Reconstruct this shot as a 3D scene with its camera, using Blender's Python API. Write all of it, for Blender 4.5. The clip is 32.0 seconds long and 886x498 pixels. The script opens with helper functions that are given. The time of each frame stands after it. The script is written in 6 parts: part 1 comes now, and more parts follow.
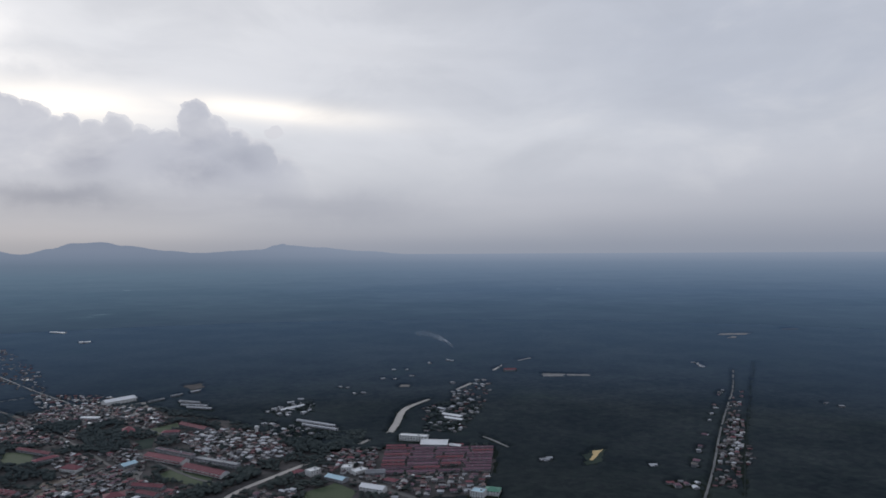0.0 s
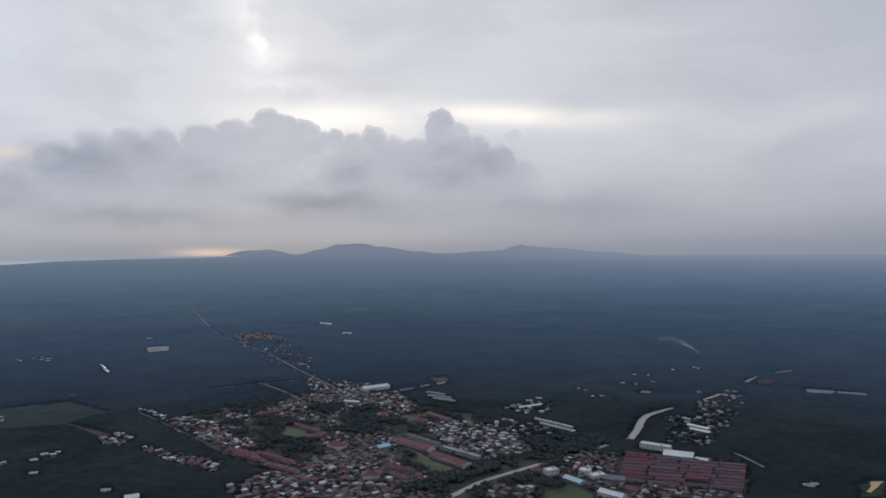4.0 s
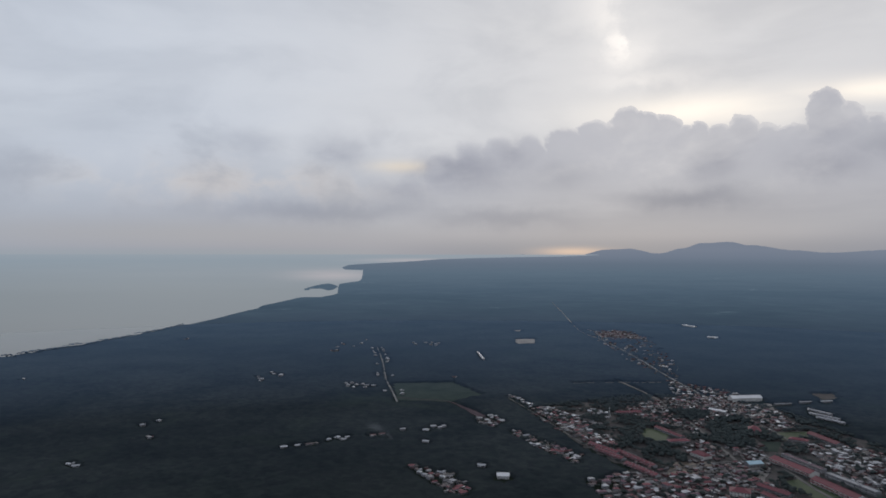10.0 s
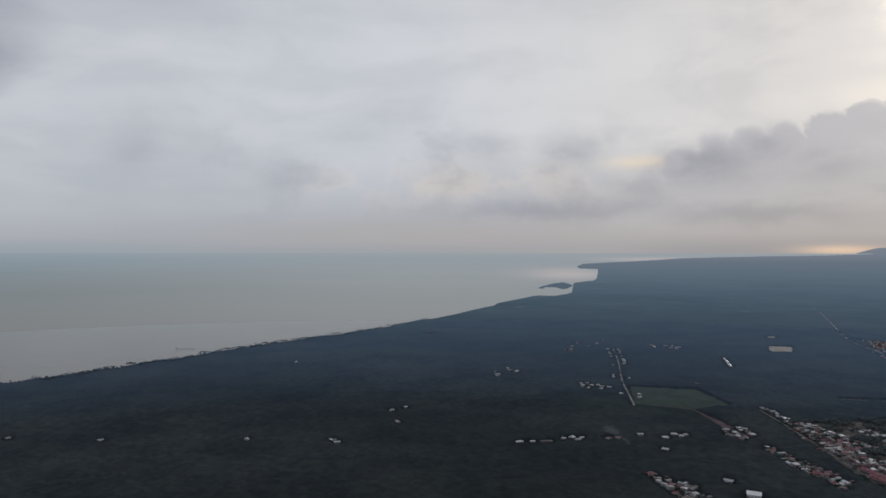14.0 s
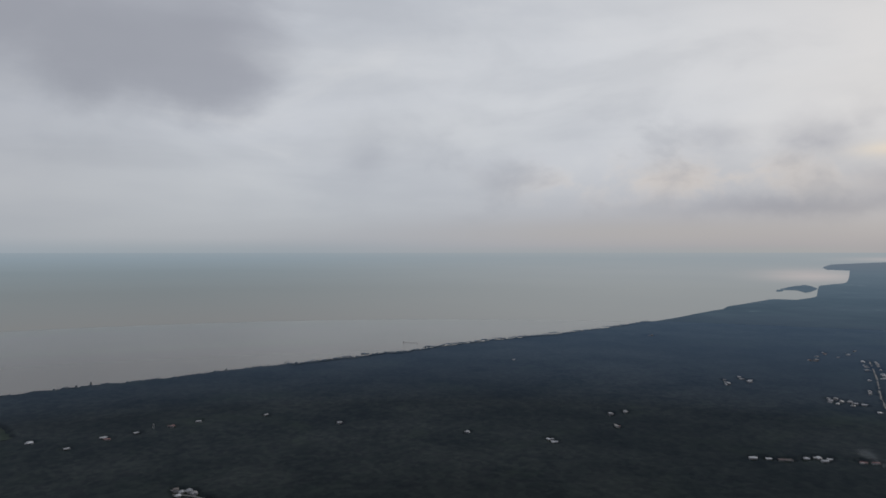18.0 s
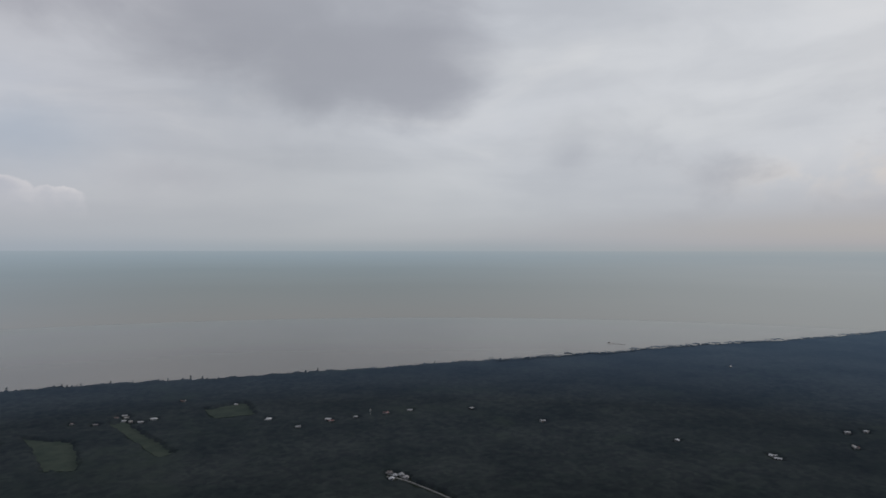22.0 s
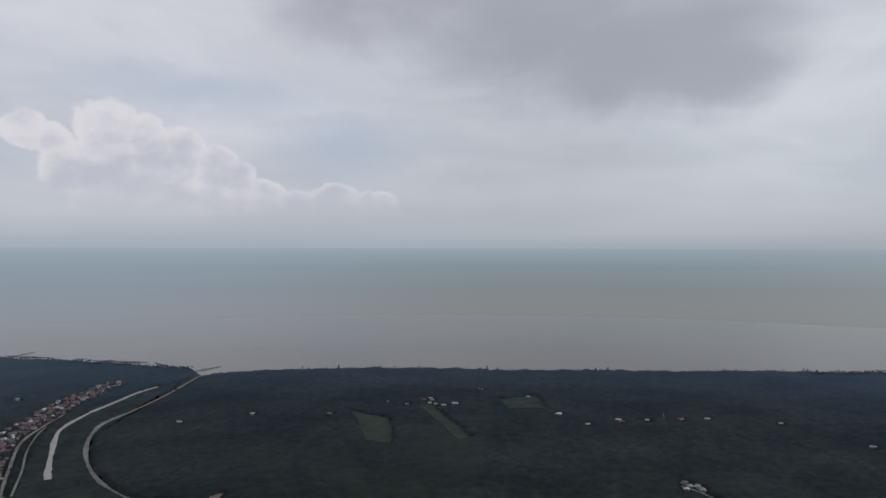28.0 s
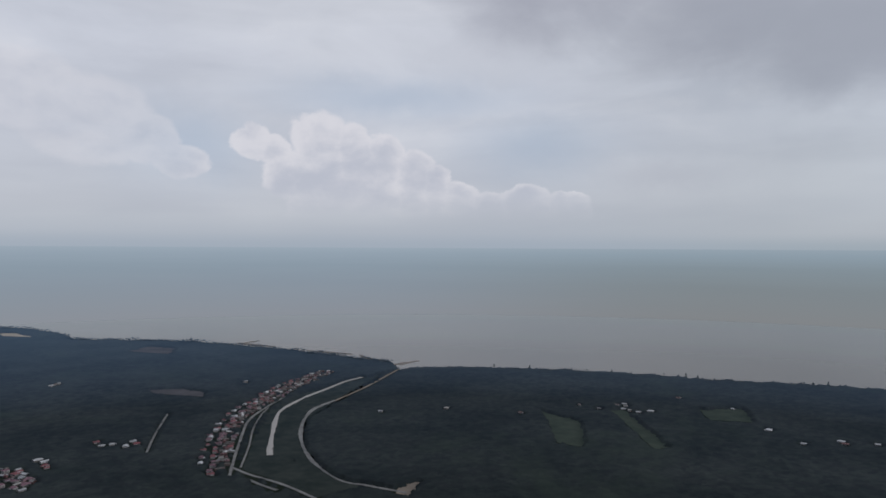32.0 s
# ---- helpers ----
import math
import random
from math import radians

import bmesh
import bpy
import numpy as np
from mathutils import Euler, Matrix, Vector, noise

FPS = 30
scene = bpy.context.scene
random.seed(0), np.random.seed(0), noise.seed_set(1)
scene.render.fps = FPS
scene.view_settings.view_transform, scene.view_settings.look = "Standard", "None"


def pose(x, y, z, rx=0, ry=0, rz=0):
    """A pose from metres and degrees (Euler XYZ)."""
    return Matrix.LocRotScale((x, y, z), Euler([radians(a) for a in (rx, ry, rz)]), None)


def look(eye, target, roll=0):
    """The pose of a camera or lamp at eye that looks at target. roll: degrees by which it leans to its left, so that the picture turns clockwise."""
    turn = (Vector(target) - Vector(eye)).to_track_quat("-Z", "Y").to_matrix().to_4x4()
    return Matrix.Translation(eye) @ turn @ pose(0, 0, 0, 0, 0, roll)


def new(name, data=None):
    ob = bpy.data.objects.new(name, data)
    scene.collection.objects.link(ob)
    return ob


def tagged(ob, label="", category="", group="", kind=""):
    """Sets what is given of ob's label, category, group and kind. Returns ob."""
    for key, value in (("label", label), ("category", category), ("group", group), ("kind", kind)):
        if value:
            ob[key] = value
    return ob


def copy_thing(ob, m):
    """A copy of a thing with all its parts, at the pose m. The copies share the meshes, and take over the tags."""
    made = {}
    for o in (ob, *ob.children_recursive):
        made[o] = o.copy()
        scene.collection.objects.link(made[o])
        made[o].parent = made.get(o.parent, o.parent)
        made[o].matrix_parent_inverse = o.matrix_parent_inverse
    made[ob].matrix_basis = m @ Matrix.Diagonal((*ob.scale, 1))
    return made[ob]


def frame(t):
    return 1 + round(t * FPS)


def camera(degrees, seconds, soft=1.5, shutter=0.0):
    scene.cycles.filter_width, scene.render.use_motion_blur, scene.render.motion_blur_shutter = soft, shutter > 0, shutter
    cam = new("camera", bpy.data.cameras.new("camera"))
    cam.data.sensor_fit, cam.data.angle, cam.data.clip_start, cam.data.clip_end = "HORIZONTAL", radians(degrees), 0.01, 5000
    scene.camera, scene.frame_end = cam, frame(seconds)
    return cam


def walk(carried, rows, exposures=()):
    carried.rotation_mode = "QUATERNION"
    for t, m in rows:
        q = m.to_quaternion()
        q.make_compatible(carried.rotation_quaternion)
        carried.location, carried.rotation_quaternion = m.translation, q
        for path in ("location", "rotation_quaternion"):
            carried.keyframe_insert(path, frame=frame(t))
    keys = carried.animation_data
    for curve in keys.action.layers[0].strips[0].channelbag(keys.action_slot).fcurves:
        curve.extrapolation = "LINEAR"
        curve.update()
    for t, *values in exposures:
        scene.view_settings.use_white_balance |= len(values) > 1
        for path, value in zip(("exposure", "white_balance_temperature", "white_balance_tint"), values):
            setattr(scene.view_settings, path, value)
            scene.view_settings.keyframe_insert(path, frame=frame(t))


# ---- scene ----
cam = camera(65.24, 32.0, soft=1.7)
EYE = 310.0                     # height of the hovering camera over the plain
# seconds, yaw, pitch, roll: the camera hovers in one place and turns to its left
ROWS = [
    (0, 0.000, 0.355, 0.281),
    (0.5, 2.381, 0.370, 0.255),
    (1, 4.814, 0.386, 0.230),
    (1.5, 7.250, 0.403, 0.205),
    (2, 9.707, 0.422, 0.183),
    (2.5, 12.124, 0.440, 0.164),
    (3, 14.573, 0.456, 0.149),
    (3.5, 17.036, 0.468, 0.138),
    (5.5, 26.843, 0.491, 0.108),
    (6.0, 29.273, 0.483, 0.097),
    (6.5, 31.698, 0.467, 0.082),
    (7.0, 34.110, 0.448, 0.064),
    (7.5, 36.550, 0.435, 0.044),
    (8.0, 38.998, 0.428, 0.025),
    (8.5, 41.407, 0.427, 0.008),
    (9.0, 43.841, 0.426, -0.009),
    (9.5, 46.250, 0.423, -0.027),
    (10.0, 48.646, 0.413, -0.048),
    (10.5, 51.019, 0.395, -0.070),
    (11.0, 53.378, 0.376, -0.090),
    (11.5, 55.801, 0.356, -0.103),
    (12.0, 58.226, 0.337, -0.105),
    (12.5, 60.630, 0.323, -0.098),
    (13.0, 63.077, 0.312, -0.083),
    (13.5, 65.477, 0.305, -0.063),
    (14.0, 67.859, 0.299, -0.042),
    (14.5, 70.169, 0.294, -0.024),
    (16.5, 79.304, 0.281, 0.025),
    (17.0, 81.426, 0.278, 0.028),
    (17.5, 83.552, 0.273, 0.026),
    (18.0, 85.666, 0.265, 0.020),
    (18.5, 87.785, 0.252, 0.011),
    (19.0, 89.895, 0.232, 0.000),
    (19.5, 91.985, 0.210, -0.011),
    (20.0, 94.093, 0.190, -0.023),
    (20.5, 96.183, 0.170, -0.033),
    (21.0, 98.265, 0.154, -0.042),
    (21.5, 100.319, 0.139, -0.049),
    (22.0, 102.363, 0.126, -0.055),
    (22.5, 104.385, 0.110, -0.060),
    (23.0, 106.381, 0.090, -0.066),
    (23.5, 108.379, 0.067, -0.073),
    (24.0, 110.332, 0.044, -0.080),
    (24.5, 112.242, 0.019, -0.086),
    (25.0, 114.174, -0.005, -0.093),
    (25.5, 116.156, -0.028, -0.099),
    (27.5, 124.070, -0.098, -0.131),
    (28.0, 126.043, -0.110, -0.145),
    (28.5, 128.031, -0.117, -0.164),
    (29.0, 129.985, -0.121, -0.185),
    (29.5, 131.949, -0.122, -0.206),
    (30.0, 133.916, -0.123, -0.227),
    (30.5, 135.864, -0.122, -0.245),
    (31.0, 137.848, -0.121, -0.263),
    (31.5, 139.817, -0.122, -0.282),
    (32.0, 141.778, -0.124, -0.301),
]
# the clip's camera starts and ends a little bluer
walk(cam, [(t, pose(0, 0, EYE, 90 + pitch, roll, yaw)) for t, yaw, pitch, roll in ROWS],
     [(0.0, 0.10, 5850, 10), (2.5, 0.0, 5800, 10), (6.0, -0.04, 5800, 10), (9.0, -0.07, 5950, 10), (13.0, -0.05, 6300, 10), (17.0, -0.03, 6400, 10), (21.0, 0.0, 6500, 10), (25.0, 0.08, 6400, 10), (28.0, 0.11, 6320, 10), (32.0, 0.09, 6200, 10)])


# ---- node helpers ----
def tree_of(owner):
    owner.use_nodes = True
    owner.node_tree.nodes.clear()
    return owner.node_tree


class Nodes:
    """Short spelling for node graphs."""

    def __init__(self, tree):
        self.tree = tree

    def add(self, kind, **sockets):
        node = self.tree.nodes.new(kind)
        for key, value in sockets.items():
            self.put(node.inputs[key.replace("_", " ")], value)
        return node

    def put(self, socket, value):
        if isinstance(value, bpy.types.NodeSocket):
            self.tree.links.new(value, socket)
        else:
            socket.default_value = value

    def math(self, op, a, b=0.0, c=0.0, clamp=False):
        node = self.tree.nodes.new("ShaderNodeMath")
        node.operation, node.use_clamp = op, clamp
        for socket, value in zip(node.inputs, (a, b, c)):
            self.put(socket, value)
        return node.outputs[0]

    def mix(self, factor, a, b, blend="MIX"):
        node = self.tree.nodes.new("ShaderNodeMix")
        node.data_type, node.blend_type = "RGBA", blend
        self.put(node.inputs[0], factor)
        self.put(node.inputs[6], a if isinstance(a, bpy.types.NodeSocket) else (*a, 1.0))
        self.put(node.inputs[7], b if isinstance(b, bpy.types.NodeSocket) else (*b, 1.0))
        return node.outputs[2]

    def span(self, value, low, high, to_low=0.0, to_high=1.0, smooth=True):
        node = self.tree.nodes.new("ShaderNodeMapRange")
        node.interpolation_type = "SMOOTHSTEP" if smooth else "LINEAR"
        for socket, v in zip(node.inputs, (value, low, high, to_low, to_high)):
            self.put(socket, v)
        return node.outputs[0]

    def xyz(self, x, y, z):
        node = self.tree.nodes.new("ShaderNodeCombineXYZ")
        for socket, v in zip(node.inputs, (x, y, z)):
            self.put(socket, v)
        return node.outputs[0]

    def noise(self, vector, scale, detail=4.0, rough=0.55, distortion=0.0):
        node = self.tree.nodes.new("ShaderNodeTexNoise")
        self.put(node.inputs["Vector"], vector)
        for key, v in (("Scale", scale), ("Detail", detail), ("Roughness", rough), ("Distortion", distortion)):
            node.inputs[key].default_value = v
        return node.outputs["Fac"]

    def bell(self, x, x0, wide_x, y, y0, wide_y):
        """A soft round patch, 1 in its middle."""
        u = self.math("DIVIDE", self.math("SUBTRACT", x, x0), wide_x)
        v = self.math("DIVIDE", self.math("SUBTRACT", y, y0), wide_y)
        s = self.math("ADD", self.math("MULTIPLY", u, u), self.math("MULTIPLY", v, v))
        return self.math("EXPONENT", self.math("MULTIPLY", s, -1.0))

    def dome(self, x, x0, wide_x, y, y0, wide_y):
        u = self.math("DIVIDE", self.math("SUBTRACT", x, x0), wide_x)
        v = self.math("DIVIDE", self.math("SUBTRACT", y, y0), wide_y)
        s = self.math("ADD", self.math("MULTIPLY", u, u), self.math("MULTIPLY", v, v))
        return self.math("SUBTRACT", 1.0, s)

    def most(self, values):
        out = values[0]
        for v in values[1:]:
            out = self.math("MAXIMUM", out, v)
        return out


# ---- sky: late-day overcast over a tropical coast, the sun behind a bank of cumulus ----
SUN_AZIMUTH, SUN_HEIGHT = 34.6, 16.4      # degrees to the left of +y, degrees up
world = bpy.data.worlds.new("sky")
scene.world = world
W = Nodes(tree_of(world))
way = W.add("ShaderNodeTexCoord").outputs["Generated"]
sep = W.add("ShaderNodeSeparateXYZ", Vector=way)
dx, dy, dz = sep.outputs
ca, sa = math.cos(radians(70)), math.sin(radians(70))
rx = W.math("ADD", W.math("MULTIPLY", dx, ca), W.math("MULTIPLY", dy, sa))
ry = W.math("SUBTRACT", W.math("MULTIPLY", dy, ca), W.math("MULTIPLY", dx, sa))
az = W.math("ADD", W.math("DEGREES", W.math("ARCTAN2", W.math("MULTIPLY", rx, -1.0), ry)), 70.0)
el = W.math("DEGREES", W.math("ARCSINE", W.math("ABSOLUTE", dz)))

sky = W.tree.nodes.new("ShaderNodeTexSky")
sky.sky_type, sky.sun_disc = "NISHITA", False
sky.sun_elevation, sky.sun_rotation = radians(SUN_HEIGHT), radians(-SUN_AZIMUTH)
clear = W.mix(1.0, sky.outputs[0], (0.035, 0.04, 0.05), "MULTIPLY")

streak = W.noise(W.xyz(W.math("DIVIDE", az, 26.0), W.math("DIVIDE", el, 4.2), 0.0), 1.0, 5.0, 0.5, 0.25)
broad = W.noise(W.xyz(W.math("DIVIDE", az, 42.0), W.math("DIVIDE", el, 13.0), 3.7), 1.0, 3.0, 0.5, 0.3)
puff = W.noise(W.xyz(W.math("DIVIDE", az, 6.0), W.math("DIVIDE", el, 4.0), 9.1), 1.0, 6.0, 0.55, 0.2)
curl = W.noise(W.xyz(W.math("DIVIDE", az, 3.4), W.math("DIVIDE", el, 3.0), 5.3), 1.0, 6.0, 0.62)
azd = W.math("ADD", az, W.math("MULTIPLY", W.math("SUBTRACT", puff, 0.5), 3.4))
eld = W.math("ADD", el, W.math("MULTIPLY", W.math("SUBTRACT", curl, 0.5), 2.2))

# veil of altostratus, duller and bluer away from the sun and near the horizon
seaward = W.span(az, 62.0, 100.0)
veil = W.mix(W.span(el, 0.0, 11.0), W.mix(seaward, (0.35, 0.355, 0.40), (0.46, 0.475, 0.50)), (0.545, 0.56, 0.60))
veil = W.mix(W.span(el, 18.0, 60.0, 0.0, 0.45), veil, (0.40, 0.42, 0.47))
veil = W.mix(W.span(streak, 0.38, 0.64, 0.0, 0.34), veil, (0.36, 0.38, 0.425))
veil = W.mix(W.span(broad, 0.42, 0.70, 0.0, 0.30), veil, (0.66, 0.66, 0.66))
lit = W.bell(az, SUN_AZIMUTH, 46.0, el, 14.0, 15.0)
veil = W.mix(W.math("MULTIPLY", lit, 0.50), veil, (0.86, 0.84, 0.82))
away = W.math("MULTIPLY", W.span(az, 6.0, -22.0), W.span(el, 7.0, 14.0))
veil = W.mix(W.math("MULTIPLY", away, 0.62), veil, (0.41, 0.44, 0.51))
# gaps where the sun almost comes through
band = W.math("MULTIPLY", W.most([W.bell(az, 27.5, 8.0, el, 11.0, 1.4), W.bell(az, 15.0, 9.0, W.math("ADD", el, W.math("MULTIPLY", W.math("SUBTRACT", az, 15.0), -0.06)), 11.4, 0.9)]), W.span(streak, 0.25, 0.55, 0.5, 1.0))
veil = W.mix(W.math("MULTIPLY", band, 0.9), veil, (1.16, 1.07, 0.94))
azs = W.math("ADD", az, W.math("MULTIPLY", W.math("SUBTRACT", curl, 0.5), 6.0))
els = W.math("ADD", el, W.math("MULTIPLY", W.math("SUBTRACT", streak, 0.5), 5.0))
spot = W.most([W.bell(azs, 34.6, 1.0, els, 16.6, 1.3), W.math("MULTIPLY", W.bell(azs, 35.0, 2.0, els, 19.0, 2.2), 0.6), W.math("MULTIPLY", W.bell(azd, 33.6, 2.8, eld, 15.6, 1.6), 0.45), W.math("MULTIPLY", W.bell(azd, 31.5, 5.0, eld, 13.8, 0.8), 0.45)])
veil = W.mix(W.math("MULTIPLY", W.math("MULTIPLY", spot, W.span(curl, 0.25, 0.6, 0.35, 1.0)), 0.9), veil, (1.15, 1.09, 1.02))
peach = W.math("MULTIPLY", W.bell(az, 66.0, 11.0, eld, 5.6, 1.5), W.span(puff, 0.42, 0.62))
veil = W.mix(W.math("MULTIPLY", peach, 0.55), veil, (0.85, 0.72, 0.60))
rent = W.bell(azd, 51.5, 2.6, el, 7.2, 0.5)
veil = W.mix(W.math("MULTIPLY", rent, 0.8), veil, (0.86, 0.74, 0.58))

# bank of cumulus under the sun
fine = W.noise(W.xyz(W.math("DIVIDE", az, 1.3), W.math("DIVIDE", el, 1.1), 2.2), 1.0, 5.0, 0.6)
azf = W.math("ADD", W.math("ADD", az, W.math("MULTIPLY", W.math("SUBTRACT", curl, 0.5), 2.0)), W.math("MULTIPLY", W.math("SUBTRACT", fine, 0.5), 1.1))
elf = W.math("ADD", W.math("ADD", el, W.math("MULTIPLY", W.math("SUBTRACT", puff, 0.5), 1.2)), W.math("MULTIPLY", W.math("SUBTRACT", fine, 0.5), 0.9))
# heaps: azimuth, height of the top, half width; below its middle a heap is open downwards
HEAPS = ((19.8, 11.9, 1.5), (18.2, 10.7, 1.4), (16.6, 9.9, 1.5), (15.0, 9.3, 1.7), (12.8, 8.0, 2.4), (21.8, 9.6, 1.5), (23.6, 9.9, 1.3), (25.2, 10.5, 1.3), (26.8, 10.1, 1.3), (28.4, 10.4, 1.0), (29.6, 10.0, 1.1), (30.9, 10.8, 1.5), (32.3, 11.1, 1.3),
         (33.7, 11.6, 1.6), (35.2, 10.4, 1.6), (36.4, 10.9, 1.6), (38.5, 10.5, 1.9), (41.6, 10.1, 2.4), (44.2, 10.1, 2.2), (46.4, 9.8, 2.2), (48.6, 8.8, 2.0), (51.3, 7.0, 2.4), (53.4, 5.6, 2.4))
heaps = W.most([W.dome(azf, a, w, W.math("MAXIMUM", elf, top - 1.25 * w), top - 1.25 * w, 1.25 * w) for a, top, w in HEAPS])
mass = W.most([heaps, W.dome(azf, 31.0, 21.0, W.math("MAXIMUM", elf, 5.0), 5.0, 4.2), W.dome(azf, 13.7, 0.75, elf, 9.75, 0.6)])
sides = W.math("MULTIPLY", W.span(azf, 9.5, 14.5), W.span(azf, 55.0, 50.0))
bank = W.math("MULTIPLY", W.math("MULTIPLY", W.span(mass, 0.0, W.span(az, 35.0, 46.0, 0.10, 0.95)), W.span(el, 2.0, 7.0, 0.05, 1.0)), sides)
# billows: a pale rim towards the light, dull bellies, lighter haze lower down
beyond = W.noise(W.xyz(W.math("DIVIDE", W.math("ADD", az, W.math("MULTIPLY", W.math("SUBTRACT", SUN_AZIMUTH, az), 0.05)), 6.0), W.math("DIVIDE", W.math("ADD", el, 0.9), 4.0), 9.1), 1.0, 6.0, 0.55, 0.2)
fold = W.math("SUBTRACT", puff, beyond)
rim = W.math("ADD", W.span(heaps, 0.05, 0.55, 0.0, 1.0), W.math("MULTIPLY", fold, -2.4))
bright = W.math("ADD", W.math("MULTIPLY", fold, 2.6), W.math("MULTIPLY", W.math("SUBTRACT", el, 6.6), 0.11))
heap = W.mix(W.span(rim, -0.1, 1.0), (0.63, 0.62, 0.635), (0.455, 0.462, 0.51))
veil = W.mix(W.math("MULTIPLY", bank, 0.94), veil, heap)
clumps = W.most([W.math("MULTIPLY", W.bell(azd, a, wa, eld, e, we), k) for a, e, wa, we, k in (
    (57.6, 8.6, 2.4, 1.5, 0.8), (64.0, 8.8, 2.6, 1.1, 0.5), (54.5, 9.6, 1.2, 1.2, 0.35), (47.2, 7.0, 3.6, 1.5, 1.0), (43.0, 8.0, 1.8, 1.3, 0.8), (39.5, 6.4, 2.2, 1.2, 0.5), (27.6, 7.6, 2.0, 1.9, 0.9), (25.4, 9.2, 1.2, 0.9, 0.8), (19.5, 9.4, 1.3, 2.0, 0.7), (19.2, 6.4, 2.4, 1.2, 0.8), (16.2, 7.6, 2.0, 1.0, 0.6), (33.2, 10.2, 1.6, 1.1, 0.35), (52.0, 5.2, 2.6, 0.9, 0.6))])
veil = W.mix(W.math("MULTIPLY", W.math("MULTIPLY", clumps, W.span(bright, 0.55, -0.35, 0.55, 1.0)), 0.85), veil, (0.255, 0.265, 0.325))
below = W.math("MULTIPLY", W.bell(az, 32.0, 30.0, el, 3.4, 2.6), W.span(streak, 0.30, 0.60, 0.35, 1.0))
veil = W.mix(W.math("MULTIPLY", below, 0.62), veil, (0.285, 0.29, 0.34))
under = W.most([W.bell(azd, 29.0, 5.0, eld, 4.4, 0.8), W.math("MULTIPLY", W.bell(azd, 44.0, 7.0, eld, 3.0, 0.9), 0.75), W.math("MULTIPLY", W.bell(azd, 58.0, 9.0, eld, 3.4, 0.9), 0.7), W.math("MULTIPLY", W.bell(azd, 8.0, 7.0, eld, 3.6, 1.2), 0.45)])
veil = W.mix(W.math("MULTIPLY", under, 0.74), veil, (0.22, 0.232, 0.29))
# scud over the sea
scud = W.math("MULTIPLY", W.span(puff, 0.50, 0.68), W.bell(az, 66.0, 24.0, el, 6.0, 4.5))
veil = W.mix(W.math("MULTIPLY", scud, 0.50), veil, (0.34, 0.35, 0.39))
cell = W.noise(W.xyz(W.math("DIVIDE", az, 13.0), W.math("DIVIDE", el, 6.0), 1.9), 1.0, 5.0, 0.55, 0.35)
veil = W.mix(W.math("MULTIPLY", W.span(cell, 0.44, 0.68), W.span(el, 2.5, 8.0, 0.0, 0.24)), veil, (0.37, 0.385, 0.425))
veil = W.mix(W.math("MULTIPLY", W.span(cell, 0.48, 0.28), W.span(el, 2.5, 8.0, 0.0, 0.30)), veil, (0.72, 0.71, 0.71))
# bluer rents beside the white cumulus
blue = W.most([W.bell(azd, 134.0, 6.0, eld, 8.2, 2.6), W.bell(azd, 146.0, 10.0, eld, 12.0, 1.8), W.bell(azd, 162.0, 5.0, eld, 8.0, 3.0)])
veil = W.mix(W.math("MULTIPLY", blue, 0.62), veil, (0.36, 0.425, 0.51))
# dark belly of a nearer cloud
belly = W.most([W.dome(azd, 107.5, 9.5, eld, 16.0, 5.6), W.dome(azd, 104.5, 5.5, eld, 14.0, 4.2), W.dome(azd, 112.5, 8.0, eld, 15.5, 5.0), W.dome(azd, 118.0, 12.0, eld, 18.8, 5.8), W.dome(azd, 129.0, 14.0, eld, 22.5, 6.5)])
veil = W.mix(W.math("MULTIPLY", W.span(W.math("ADD", belly, W.math("MULTIPLY", W.math("SUBTRACT", cell, 0.5), 1.3)), -0.55, 1.0), W.span(broad, 0.20, 0.55, 0.5, 0.85)), veil, (0.315, 0.32, 0.36))
veil = W.mix(W.math("MULTIPLY", W.bell(az, 118.0, 13.0, el, 9.0, 14.0), 0.32), veil, (0.28, 0.295, 0.325))
veil = W.mix(W.math("MULTIPLY", W.most([W.bell(azd, 124.0, 5.0, eld, 5.6, 1.2), W.bell(azd, 81.5, 1.6, eld, 5.6, 1.2), W.bell(azd, 92.0, 1.6, eld, 7.8, 1.6)]), 0.5), veil, (0.38, 0.39, 0.43))
# white cumulus over the sea
TOWERS = ((151.8, 8.9, 2.5, 2.1), (149.2, 8.5, 1.7, 1.7), (146.7, 7.6, 1.7, 1.7), (144.1, 6.7, 1.7, 1.4), (142.5, 5.7, 1.4, 1.1), (140.5, 4.5, 1.9, 1.0), (138.0, 3.8, 1.9, 0.9), (135.0, 4.1, 2.2, 1.2), (131.5, 4.0, 2.0, 0.7), (148.2, 5.8, 2.6, 2.0),
          (157.2, 8.4, 1.8, 1.4), (155.6, 7.8, 1.5, 1.2), (154.4, 5.8, 2.4, 2.2), (152.5, 5.9, 2.2, 1.3), (150.2, 5.0, 2.6, 1.2), (169.0, 9.2, 5.0, 3.4), (165.2, 8.2, 2.6, 2.1), (162.6, 6.6, 2.2, 1.5), (173.0, 11.0, 4.0, 3.0))
piles = W.most([W.dome(azf, a, wa, W.math("MAXIMUM", elf, e) if a < 153 else elf, e, we) for a, e, wa, we in TOWERS])
rise = W.noise(W.xyz(W.math("DIVIDE", W.math("ADD", az, 0.7), 6.0), W.math("DIVIDE", W.math("ADD", el, 0.9), 4.0), 9.1), 1.0, 6.0, 0.55, 0.2)
tower = W.math("MULTIPLY", W.math("MULTIPLY", W.span(piles, -0.08, 0.32), W.span(el, 1.8, 5.5)), W.span(az, 158.5, 164.0, 1.0, 0.42))
